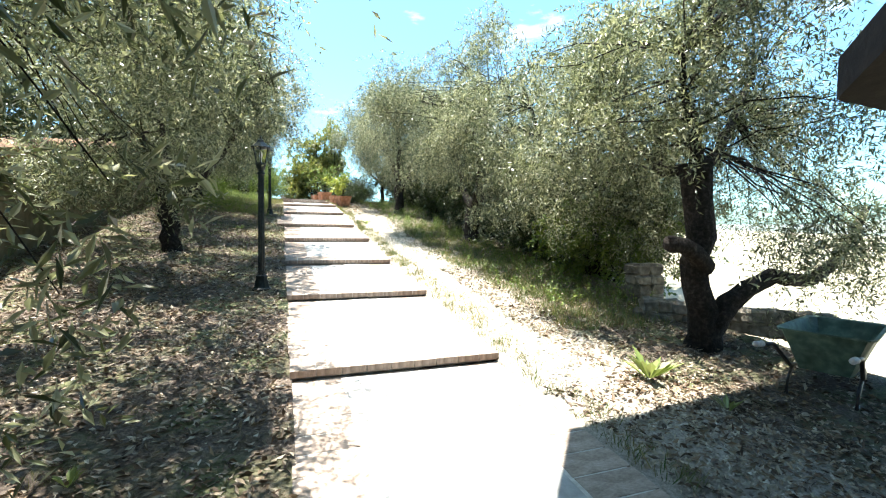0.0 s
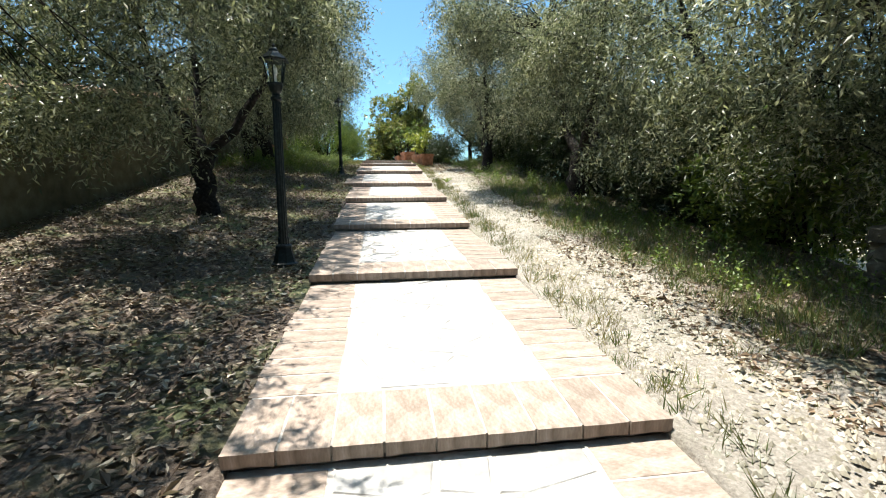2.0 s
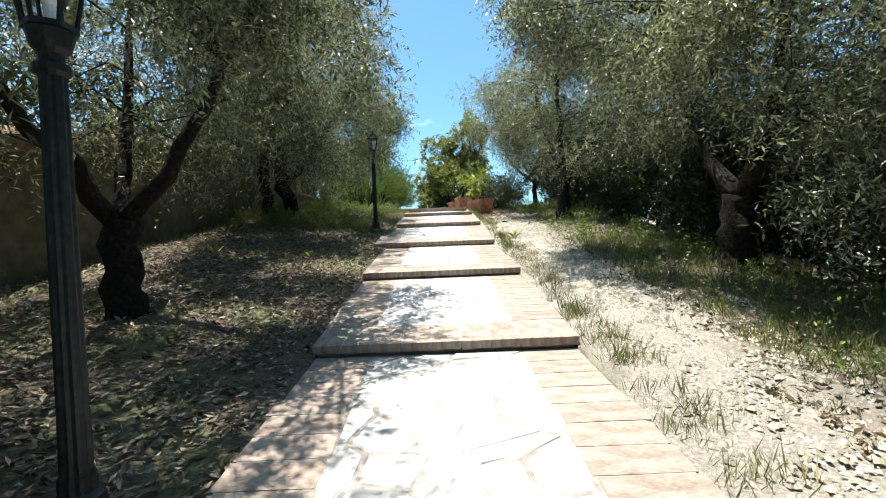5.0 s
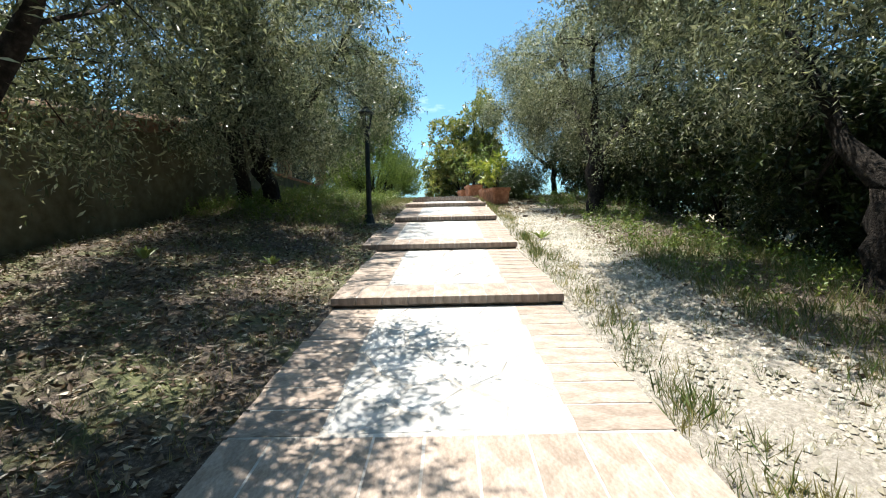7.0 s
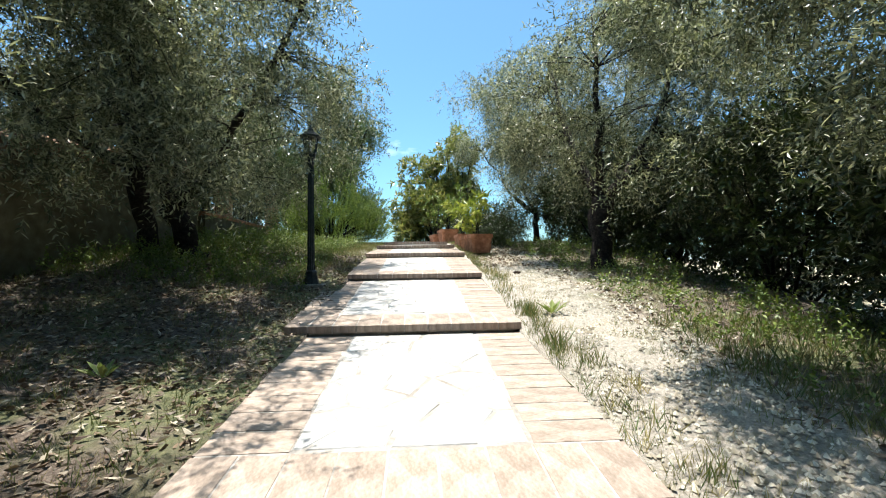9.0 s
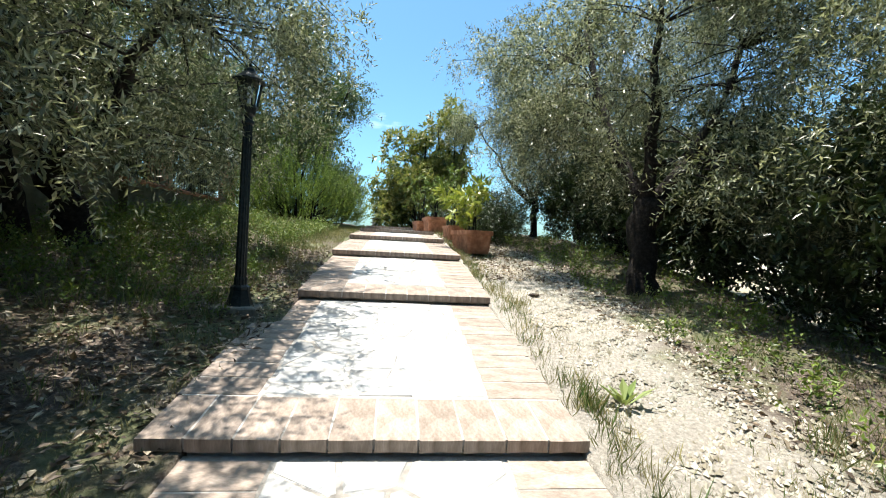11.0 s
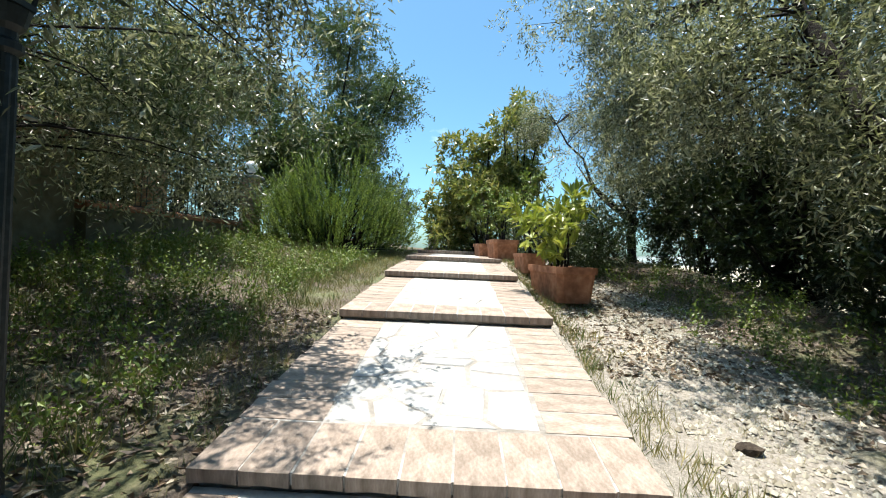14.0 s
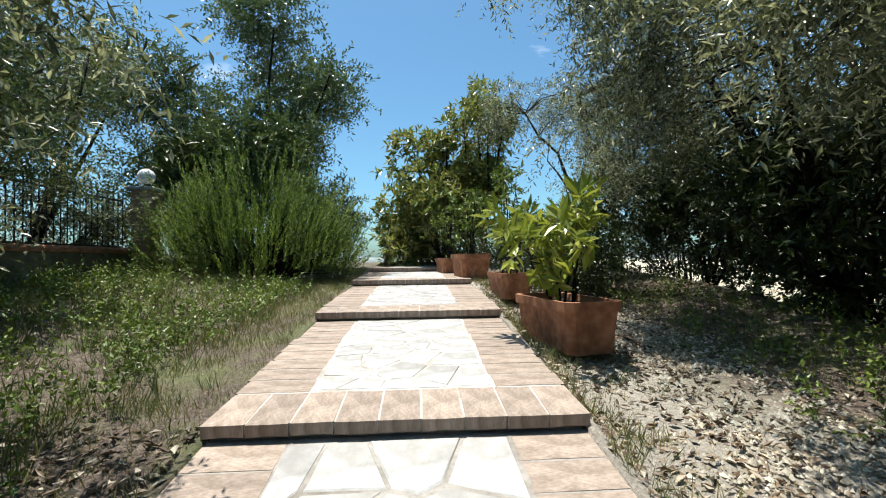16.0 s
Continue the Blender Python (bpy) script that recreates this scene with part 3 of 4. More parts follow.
def shrub(name, x, y, seed, centre, radii, clumps, per, mat, leaf, label, category="shrub", leaves=12, shoot=0.28, stems=6, trunk=0.03, spread=0.8, droop=0.1, up=0.0, group="", reach=0.35, waist=0.5):
    rng = np.random.default_rng(seed)
    z = on(x, y)
    s = thing(name, x, y, z, label, category, group)
    c = np.asarray(centre, float) - (x, y, z)
    spots = ball(rng, clumps, c, radii, 0.35, -0.9)
    if clumps > 100:
        boughs = ball(rng, clumps // 7, c, np.asarray(radii) * 0.92, 0.45, -0.9)
        spots = boughs[rng.integers(0, len(boughs), clumps)] + rng.normal(0, 0.33, (clumps, 3))
    spots[:, 2] = np.maximum(spots[:, 2], 0.12)
    for p in spots[:: max(1, len(spots) // stems)]:
        k = np.linspace(0, 1, 6)[:, None]
        foot = np.array([rng.normal(0, 0.1), rng.normal(0, 0.1), -0.1])
        path = foot + (p - foot) * k + rng.normal(0, 0.04, (6, 3)) * np.sin(np.pi * k)
        v, f = tube(path, np.linspace(trunk, trunk * 0.3, 6), 6)
        put("stem", v, f, BARK, s, "", True)
    v, f = shoots(spots, rng, per, leaves, reach, shoot, leaf, droop=droop - up, spread=spread, waist=waist)
    tagged(put("foliage", v, f, mat, s), kind="stuff")
    return s


def rosemary(x, y, seed, sx, sy, height, n, label):
    """A dense bush of upright needle-clad stems."""
    rng = np.random.default_rng(seed)
    z = on(x, y)
    s = thing("rosemary_bush", x, y, z, label, "bush")
    la, lr = rng.uniform(0, 6.28, 16), rng.uniform(0.1, 1, 16) ** 0.5
    lobe = np.stack([sx * 0.86 * lr * np.cos(la), sy * 0.86 * lr * np.sin(la), height * (1.02 - 0.5 * lr ** 2) * rng.uniform(0.75, 1.05, 16)], 1)
    ra = np.linspace(0, 6.28, 14)
    skirt = np.stack([sx * 1.0 * np.cos(ra), sy * 1.0 * np.sin(ra), rng.uniform(0.75, 1.35, 14)], 1)
    lobe = np.concatenate([lobe, skirt])
    which = rng.integers(0, len(lobe), n)
    a, r = rng.uniform(0, 6.28, n), rng.uniform(0, 1, n) ** 0.5
    spread = 0.48
    top = lobe[which] + np.stack([spread * r * np.cos(a), spread * r * np.sin(a), -0.85 * r ** 2 * rng.uniform(0, 1.9, n)], 1)
    top[:, 2] = np.maximum(top[:, 2], rng.uniform(0.12, 0.5, n))
    tip = top + rng.normal(0, 0.06, (n, 3))
    tip[:, 2] += rng.exponential(0.15, n)
    lean = np.stack([top[:, 0] * 0.16, top[:, 1] * 0.16, 0 * a], 1) + rng.normal(0, 0.06, (n, 3))
    foot = tip - np.stack([0 * a, 0 * a, np.minimum(rng.uniform(0.35, 0.8, n), tip[:, 2] - 0.05)], 1) - lean
    m = 42
    k = np.linspace(0, 1, m)[None, :, None]
    base = (foot[:, None] + (tip - foot)[:, None] * k).reshape(-1, 3)
    axis = np.repeat(unit(tip - foot), m, 0)
    out = unit(np.cross(axis, rng.normal(0, 1, base.shape)))
    way = unit(axis * 1.5 + out)
    v, f = blades(base, way, np.cross(way, out) + rng.normal(0, 0.3, base.shape), rng.uniform(0.045, 0.075, len(base)), rng.uniform(0.014, 0.021, len(base)))
    tagged(put("foliage", v, f, ROSEMARY, s), kind="stuff")
    pieces = [tube(np.stack([[0.4 * p[0], 0.4 * p[1], -0.05], 0.5 * (p + [0, 0, 0]), p]), [0.02, 0.014, 0.006], 5) for p in foot[::9]]
    v, f = joined(pieces)
    tagged(put("stemwork", v, f, BARK, s), kind="stuff")
    return s


rosemary(-1.85, 24.9, 31, 1.65, 1.2, 2.5, 1700, "tall dense rosemary bush beside the steps")
shrub("bay_tree", -2.9, 28.0, 32, (-2.9, 27.6, 6.4), (2.8, 2.0, 3.1), 170, 30, BAY, (0.115, 0.042), "tall dark green bay tree behind the rosemary", "tree", leaves=16, shoot=0.55, spread=0.9, trunk=0.07, stems=9)
shrub("bay_tree", -5.4, 24.2, 36, (-5.3, 23.6, 5.0), (1.7, 2.4, 2.1), 110, 26, OLIVE, (0.09, 0.03), "grey-green tree behind the iron fence", "tree", trunk=0.06, stems=8)
shrub("loquat_tree", 1.9, 29.2, 33, (1.75, 29.2, 4.75), (1.75, 1.6, 2.3), 165, 10, LOQUAT, (0.24, 0.08), "loquat tree with long leathery leaves", "tree", leaves=9, shoot=0.2, trunk=0.05, stems=8, droop=0.15, reach=0.4)
shrub("loquat_tree", 2.9, 28.8, 34, (2.8, 28.6, 6.2), (0.9, 0.9, 1.6), 45, 9, LOQUAT, (0.2, 0.065), "upper loquat crown against the sky", "tree", leaves=9, shoot=0.22, trunk=0.05, stems=5, reach=0.35)
SHRUBS = "dark shrubs behind the olives"
for i, (x, y, zc, r) in enumerate(((6.2, 7.0, 0.9, (1.0, 1.2, 0.9)), (6.3, 9.6, 1.2, (1.1, 1.4, 1.3)), (6.2, 12.6, 1.3, (1.1, 1.6, 1.4)), (6.2, 15.4, 1.4, (1.1, 1.6, 1.5)), (6.3, 18.4, 1.4, (1.2, 1.6, 1.5)),
                                 (6.3, 21.4, 1.6, (1.3, 1.6, 1.7)), (6.4, 24.2, 1.5, (1.3, 1.4, 1.6)), (7.3, 9.0, 1.3, (1.2, 1.4, 1.5)), (7.3, 14.0, 1.5, (1.2, 1.6, 1.6)), (7.4, 19.8, 1.7, (1.3, 1.6, 1.8)), (7.4, 22.8, 1.7, (1.3, 1.6, 1.8)), (8.0, 11.2, 1.8, (1.2, 1.8, 1.8)), (8.3, 17.4, 1.9, (1.2, 1.8, 1.9)), (8.4, 24.0, 2.2, (1.4, 2.0, 2.2)),
                                 (9.3, 9.6, 2.0, (1.3, 2.0, 2.0)), (9.6, 14.0, 2.2, (1.3, 2.2, 2.2)), (9.6, 20.4, 2.4, (1.4, 2.4, 2.4)), (7.6, 27.0, 2.0, (1.5, 1.8, 2.0)))):
    shrub("laurel_shrub", x, y, 40 + i, (x, y, on(x, y) + zc), r, 75, 12, CITRUS if i == 0 else LAUREL, (0.13, 0.054),
          "bright yellow-green shrub by the low stone wall" if i == 0 else "dark glossy laurel shrub", group="" if i == 0 else SHRUBS)
# Greenery behind the wall, made a dark row to block low sky and bounce.
for i, (x, y) in enumerate(((-5.7, 2.0), (-5.7, 6.0), (-5.7, 10.0), (-5.7, 14.0), (-5.7, 18.0), (-5.7, 21.6))):
    shrub("hedge_shrub", x, y, 110 + i, (x, y, on(x, y) + 1.5), (0.9, 2.3, 1.7), 85, 12, LAUREL, (0.13, 0.054), "dark leafy hedge added behind the garden wall to block light", group="hedge behind the wall")
for i, (x, y) in enumerate(((3.55, 23.4), (4.1, 24.9), (3.4, 26.2))):
    shrub("low_hedge", x, y, 50 + i, (x, y, on(x, y) + 0.55), (0.8, 0.8, 0.62), 42, 22, LAUREL, (0.06, 0.03), "low leafy shrub behind the planters", group="low shrubs")
shrub("small_cypress", 0.75, 33.6, 56, (0.75, 33.6, on(0.75, 33.6) + 1.1), (0.55, 0.5, 1.1), 40, 22, LAUREL, (0.05, 0.02), "small dark conifer at the head of the path", "tree")


def hanging_branch(b):
    """A thin olive branch that droops beside the first step."""
    root = np.array([1.1, 1.6, 2.6 - on(-3.3, -0.6)])
    rng = np.random.default_rng(58)
    spots = []
    for goal in ((1.75, -0.15, -1.2), (1.55, 0.15, -1.55), (1.3, 0.3, -1.9), (1.2, -0.1, -1.3), (0.9, 0.5, -1.2)):
        k = np.linspace(0, 1, 9)[:, None]
        path = root + np.array(goal) * k + np.array([0, 0, 0.5]) * np.sin(np.pi * k) + rng.normal(0, 0.02, (9, 3)) * k
        v, f = tube(path, np.linspace(0.007, 0.002, 9), 6)
        put("twig", v, f, BARK, b, "", True)
        spots += [path[4], path[5], path[6], path[7], path[8]]
    v, f = shoots(np.array(spots), rng, 5, 15, 0.12, 0.28, (0.085, 0.021), droop=0.7)
    tagged(put("twig_leaves", v, f, OLIVE, b), kind="stuff")


hanging_branch(OVERHANG)


def ground_cover(seed):
    rng = np.random.default_rng(seed)
    n = 900
    x, y = rng.uniform(-3.9, -0.6, n), rng.uniform(15.5, 23.4, n)
    x[600:], y[600:] = rng.uniform(3.6, 5.4, 300), rng.uniform(5, 23, 300)
    c = np.stack([x, y, land(x, y) + rng.uniform(0.02, 0.12, n)], 1)
    v, f = shoots(c, rng, 4, 8, 0.10, 0.16, (0.05, 0.026), droop=-0.6, spread=0.6)
    tagged(put("ground_cover", v, f, CITRUS), "low leafy green ground cover among the grass", "plants", kind="stuff")


ground_cover(59)


# ---- planters ----
def trough(x, y, turn, length, width, height, label, plant, seed, tall, wide, mat, leaf):
    z = on(x, y) + 0.01
    p = thing("terracotta_planter", x, y, z, label, "planter", "terracotta planters", turn=turn)
    bm = bmesh.new()
    rings = []
    for f, h in ((0.86, 0), (0.99, height * 0.8), (1.07, height * 0.81), (1.09, height), (0.95, height), (0.92, height * 0.86)):
        w, l = width / 2 * f, length / 2 * (1 - (1 - f) * width / length)
        cut = 0.06
        ring = [(-w + cut, -l), (w - cut, -l), (w, -l + cut), (w, l - cut), (w - cut, l), (-w + cut, l), (-w, l - cut), (-w, -l + cut)]
        rings.append([bm.verts.new((a, b, h)) for a, b in ring])
    for a, b in zip(rings, rings[1:]):
        for k in range(8):
            bm.faces.new((a[k], a[(k + 1) % 8], b[(k + 1) % 8], b[k]))
    bm.faces.new(rings[0][::-1])
    part("pot", bm, TERRACOTTA, p)
    bm = bmesh.new()
    w, l = width * 0.46, length * 0.47
    bm.faces.new([bm.verts.new(q) for q in ((-w, -l, height * 0.87), (w, -l, height * 0.87), (w, l, height * 0.87), (-w, l, height * 0.87))])
    bmesh.ops.subdivide_edges(bm, edges=bm.edges[:], cuts=5, use_grid_fill=True)
    rnd = random.Random(seed)
    for v in bm.verts:
        v.co.z += rnd.uniform(-0.02, 0.02)
    part("soil", bm, SOIL, p)
    rng = np.random.default_rng(seed)
    s = thing(plant, x, y, z + height * 0.86, "leafy green shrub that grows in a terracotta planter", "plant", "potted shrubs", turn=turn)
    n = 7
    spots = []
    for i in range(n):
        fy = length * 0.36 * (2 * (i + 0.5) / n - 1)
        goal = np.array([rng.normal(0, wide * 0.5), fy * 1.3 + rng.normal(0, wide * 0.3), tall * rng.uniform(0.55, 1.05)])
        foot = np.array([rng.normal(0, 0.04), fy * 0.7, -0.03])
        k = np.linspace(0, 1, 7)[:, None]
        path = foot + (goal - foot) * k + rng.normal(0, 0.03, (7, 3)) * np.sin(np.pi * k)
        v, f = tube(path, np.linspace(0.014, 0.005, 7), 6)
        put("stem", v, f, BARK, s, "", True)
        spots += [path[j] + rng.normal(0, wide * 0.25, 3) * [1, 1, 0.5] for j in (3, 5, 6, 6)]
    v, f = shoots(np.array(spots), rng, 2, 9, 0.08, 0.13, leaf, droop=-0.3, spread=0.7, jump=0.3, waist=0.55)
    tagged(put("foliage", v, f, mat, s), kind="stuff")


LEAFY = leaf_material("young_leaf", (0.13, 0.18, 0.028), (0.23, 0.28, 0.045), (0.36, 0.37, 0.08), gloss=0.3, through_light=0.3)
trough(2.57, 20.75, 11, 1.1, 0.52, 0.46, "long terracotta planter with a weathered rim beside the steps", "potted_shrub", 61, 0.9, 0.48, LEAFY, (0.2, 0.066))
trough(2.5, 23.05, 4, 1.0, 0.42, 0.36, "pale terracotta planter half hidden by grass", "potted_shrub", 62, 1.5, 0.3, CITRUS, (0.09, 0.04))
trough(2.16, 25.0, 8, 0.9, 0.55, 0.46, "red terracotta planter at the edge of the steps", "potted_shrub", 63, 1.3, 0.32, CITRUS, (0.11, 0.04))
trough(1.9, 26.6, 8, 0.9, 0.55, 0.46, "red terracotta planter near the top of the steps", "potted_shrub", 64, 1.5, 0.4, CITRUS, (0.1, 0.04))


# ---- lamp posts ----
def lamp_post(x, y, slab=False):
    z = on(x, y) - 0.02
    p = thing("garden_lamp_post", x, y, z, "dark green cast iron garden lamp post with a lantern", "lamp post", "lamp posts")
    base = lathe([(0.15, 0), (0.15, 0.03), (0.125, 0.045), (0.115, 0.07), (0.10, 0.13), (0.085, 0.19), (0.088, 0.20), (0.088, 0.225), (0.062, 0.245)], 8)
    part("pedestal", base, IRON, p)
    if slab:
        part("foot_slab", box((0.40, 0.40, 0.10), (0, 0, 0.0), 0.012), ROCK, p, "weathered concrete foot slab")
    bm = bmesh.new()
    sides = 24
    profile = [(0.060, 0.24), (0.060, 0.30), (0.052, 0.32), (0.050, 0.5), (0.047, 1.0), (0.044, 1.5), (0.042, 1.78)]
    rings = []
    for r, h in profile:
        rings.append([bm.verts.new(((r * (1 if k % 2 else 0.88)) * math.cos(6.2832 * k / sides), (r * (1 if k % 2 else 0.88)) * math.sin(6.2832 * k / sides), h)) for k in range(sides)])
    for a, b in zip(rings, rings[1:]):
        for k in range(sides):
            bm.faces.new((a[k], a[(k + 1) % sides], b[(k + 1) % sides], b[k]))
    part("shaft", bm, IRON, p, "fluted dark shaft")
    part("collar", lathe([(0.042, 1.76), (0.058, 1.775), (0.058, 1.80), (0.04, 1.815), (0.04, 1.84), (0.06, 1.86), (0.07, 1.90), (0.075, 1.92)], 14), IRON, p)
    lantern = part("lantern", lathe([(0.06, 1.92), (0.085, 1.925), (0.085, 1.945), (0.06, 1.95)], 6), IRON, p)
    for k in range(6):
        a = math.radians(60 * k + 30)
        lo, hi = Vector((0.075 * math.cos(a), 0.075 * math.sin(a), 1.94)), Vector((0.115 * math.cos(a), 0.115 * math.sin(a), 2.17))
        v, f = tube([lo, (lo + hi) / 2, hi], [0.008] * 3, 5)
        put("bar", v, f, IRON, lantern)
        a2 = math.radians(60 * k + 90)
        lo2, hi2 = Vector((0.075 * math.cos(a2), 0.075 * math.sin(a2), 1.95)), Vector((0.115 * math.cos(a2), 0.115 * math.sin(a2), 2.165))
        bm = bmesh.new()
        q = [bm.verts.new((w.x * 0.95, w.y * 0.95, w.z)) for w in (lo, lo2, hi2, hi)]
        bm.faces.new(q)
        pane = part("pane", bm, GLASS, lantern)
        pane.visible_shadow = False
    part("bulb_holder", lathe([(0.018, 1.95), (0.018, 2.02), (0.03, 2.05), (0.028, 2.10), (0.008, 2.13)], 10), OPAL, p)
    part("roof", lathe([(0.155, 2.165), (0.16, 2.18), (0.12, 2.205), (0.075, 2.245), (0.055, 2.26), (0.05, 2.285), (0.03, 2.30), (0.012, 2.31), (0.016, 2.33), (0.006, 2.35)], 6), IRON, p, "six-sided cap with a finial")
    return p


lamp_post(-0.352, 6.97)
lamp_post(-0.437, 15.98, True)


# ---- wheelbarrow ----
def wheelbarrow():
    b = thing("wheelbarrow", 4.84, 2.27, on(4.84, 2.27), "green metal wheelbarrow with pale grips, parked in the shade", "wheelbarrow", turn=-71)
    bm = bmesh.new()
    rings = []
    for w, l0, l1, h in ((0.20, -0.25, 0.42, 0.24), (0.33, -0.36, 0.67, 0.60), (0.355, -0.385, 0.695, 0.605), (0.355, -0.385, 0.695, 0.62), (0.32, -0.345, 0.655, 0.61), (0.19, -0.24, 0.41, 0.255)):
        rings.append([bm.verts.new(q) for q in ((-w * 0.9, l0, h), (w * 0.9, l0, h), (w, l0 + 0.08, h), (w * 0.92, l1 - 0.08, h), (w * 0.75, l1, h), (-w * 0.75, l1, h), (-w * 0.92, l1 - 0.08, h), (-w, l0 + 0.08, h))])
    for r1, r2 in zip(rings, rings[1:]):
        for k in range(8):
            bm.faces.new((r1[k], r1[(k + 1) % 8], r2[(k + 1) % 8], r2[k]))
    bm.faces.new(rings[0][::-1])
    bm.faces.new(rings[-1])
    part("tray", bm, BARROW, b, "green painted steel tray")
    for s in (-1, 1):
        v, f = tube([(0.31 * s, -1.0, 0.56), (0.30 * s, -0.6, 0.50), (0.26 * s, -0.2, 0.24), (0.2 * s, 0.3, 0.21), (0.06 * s, 0.9, 0.2)], [0.018] * 5, 8)
        handle = put("handle", v, f, DARKSTEEL, b, "", True)
        v, f = tube([(0.312 * s, -1.06, 0.565), (0.311 * s, -1.04, 0.563), (0.308 * s, -0.94, 0.55), (0.306 * s, -0.90, 0.545)], [0.021, 0.026, 0.025, 0.028], 10)
        put("grip", v, f, GRIP, handle, "pale rubber grip", True)
        v, f = tube([(0.25 * s, -0.15, 0.24), (0.25 * s, -0.3, 0.12), (0.25 * s, -0.34, 0.0), (0.25 * s, -0.26, 0.0)], [0.016] * 4, 8)
        put("leg", v, f, DARKSTEEL, b, "", True)
    bm = bmesh.new()
    bmesh.ops.create_cone(bm, cap_ends=True, segments=20, radius1=0.13, radius2=0.13, depth=0.05)
    wheel = part("wheel", bm, DARKSTEEL, b, "", False, pose(0, 0.9, 0.19, 0, 90, 0))
    ring = [(0.155 * math.cos(a), 0.155 * math.sin(a), 0) for a in np.linspace(0, 2 * math.pi, 29)]
    v, f = tube(ring, [0.042] * 29, 10)
    put("tyre", v, f, RUBBER, wheel, "black rubber tyre", True)


wheelbarrow()


# ---- low stone wall and block ----
def stone_wall():
    w = thing("wall_stones", 0, 0, 0, "low dry stone edging wall of rough blocks", "wall", kind="structure")
    rnd = random.Random(21)
    shapes = []
    for _ in range(5):
        bm = box((0.34, 0.26, 0.2), (0, 0, 0), 0.035, 0.022, rnd)
        me = bpy.data.meshes.new("stone")
        bm.to_mesh(me)
        bm.free()
        me.materials.append(ROCK)
        shapes.append(me)
    for k in range(11):
        for row in range(2):
            f = (k + 0.5 * row) / 10.5
            x, y = 5.0 + 1.75 * f, 4.75 - 1.3 * f
            st = new("stone", rnd.choice(shapes))
            st.parent = w
            st.matrix_basis = pose(x, y, on(5.2, y) + 0.02 + 0.17 * row, rnd.uniform(-5, 5), rnd.uniform(-5, 5), -37 + rnd.uniform(-9, 9))
    for row in range(4):
        for col in range(2):
            st = new("stone", rnd.choice(shapes))
            st.parent = w
            st.matrix_basis = pose(5.45 + 0.27 * col - 0.02 * row, 5.35, on(5.3, 5.3) + 0.08 + 0.16 * row, 0, 0, rnd.uniform(-8, 8) + 90 * (row % 2)) @ Matrix.Diagonal((0.9, 1.1, 0.9, 1))


stone_wall()


def end_pillar():
    p = thing("stone_post", 0.05, 33.4, on(0.05, 33.4), "short pale stone post at the head of the path", "post")
    part("shaft", box((0.36, 0.36, 0.62), (0, 0, 0.3), 0.02), LIMESTONE, p)
    part("cap", box((0.44, 0.44, 0.07), (0, 0, 0.645), 0.012), LIMESTONE, p)


end_pillar()


# ---- weeds, grass, litter and gravel ----
def rosette(x, y, seed, size, n, mat, label):
    rng = np.random.default_rng(seed)
    s = thing("leafy_weed", x, y, on(x, y), label, "plant", "weeds")
    a = np.arange(n) * 2.4 + rng.uniform(0, 1, n)
    lift = rng.uniform(0.5, 1.3, n)
    way = unit(np.stack([np.cos(a), np.sin(a), lift], 1))
    v, f = blades(np.zeros((n, 3)) + way * 0.02, way, np.cross(way, [0, 0, 1.0]), size * rng.uniform(0.7, 1.2, n), size * rng.uniform(0.22, 0.3, n), 0.3, 0.6)
    put("leaves", v, f, mat, s)


rosette(3.33, 2.95, 71, 0.30, 13, WEED, "pale green leafy weed at the gravel's edge")
rosette(3.5, 2.25, 72, 0.16, 8, WEED, "small weed in the shade of the eave")
rosette(-1.9, 3.2, 73, 0.16, 12, LAUREL, "dark weed among fallen leaves")
rosette(-1.2, 2.6, 74, 0.12, 9, WEED, "small weed among fallen leaves")
rosette(-2.6, 12.6, 75, 0.2, 14, WEED, "broad-leaved weed under the olive trees")
rosette(-1.1, 12.7, 76, 0.16, 12, WEED, "broad-leaved weed under the olive trees")
rosette(2.55, 14.3, 77, 0.2, 12, WEED, "weed in the gravel beside the path")


def clod(x, y):
    c = thing("earth_clod", x, y, on(x, y), "small dark clod of earth on the pale gravel", "clod")
    bm = bmesh.new()
    bmesh.ops.create_icosphere(bm, subdivisions=2, radius=0.06)
    rnd = random.Random(15)
    for v in bm.verts:
        v.co = Vector((v.co.x * 1.2, v.co.y, v.co.z * 0.55)) * rnd.uniform(0.8, 1.15)
    part("lump", bm, SOIL, c, at=pose(0, 0, 0.02))


clod(2.78, 17.0)


def scatter(n, x0, x1, y0, y1, rng):
    return rng.uniform(x0, x1, n), rng.uniform(y0, y1, n)


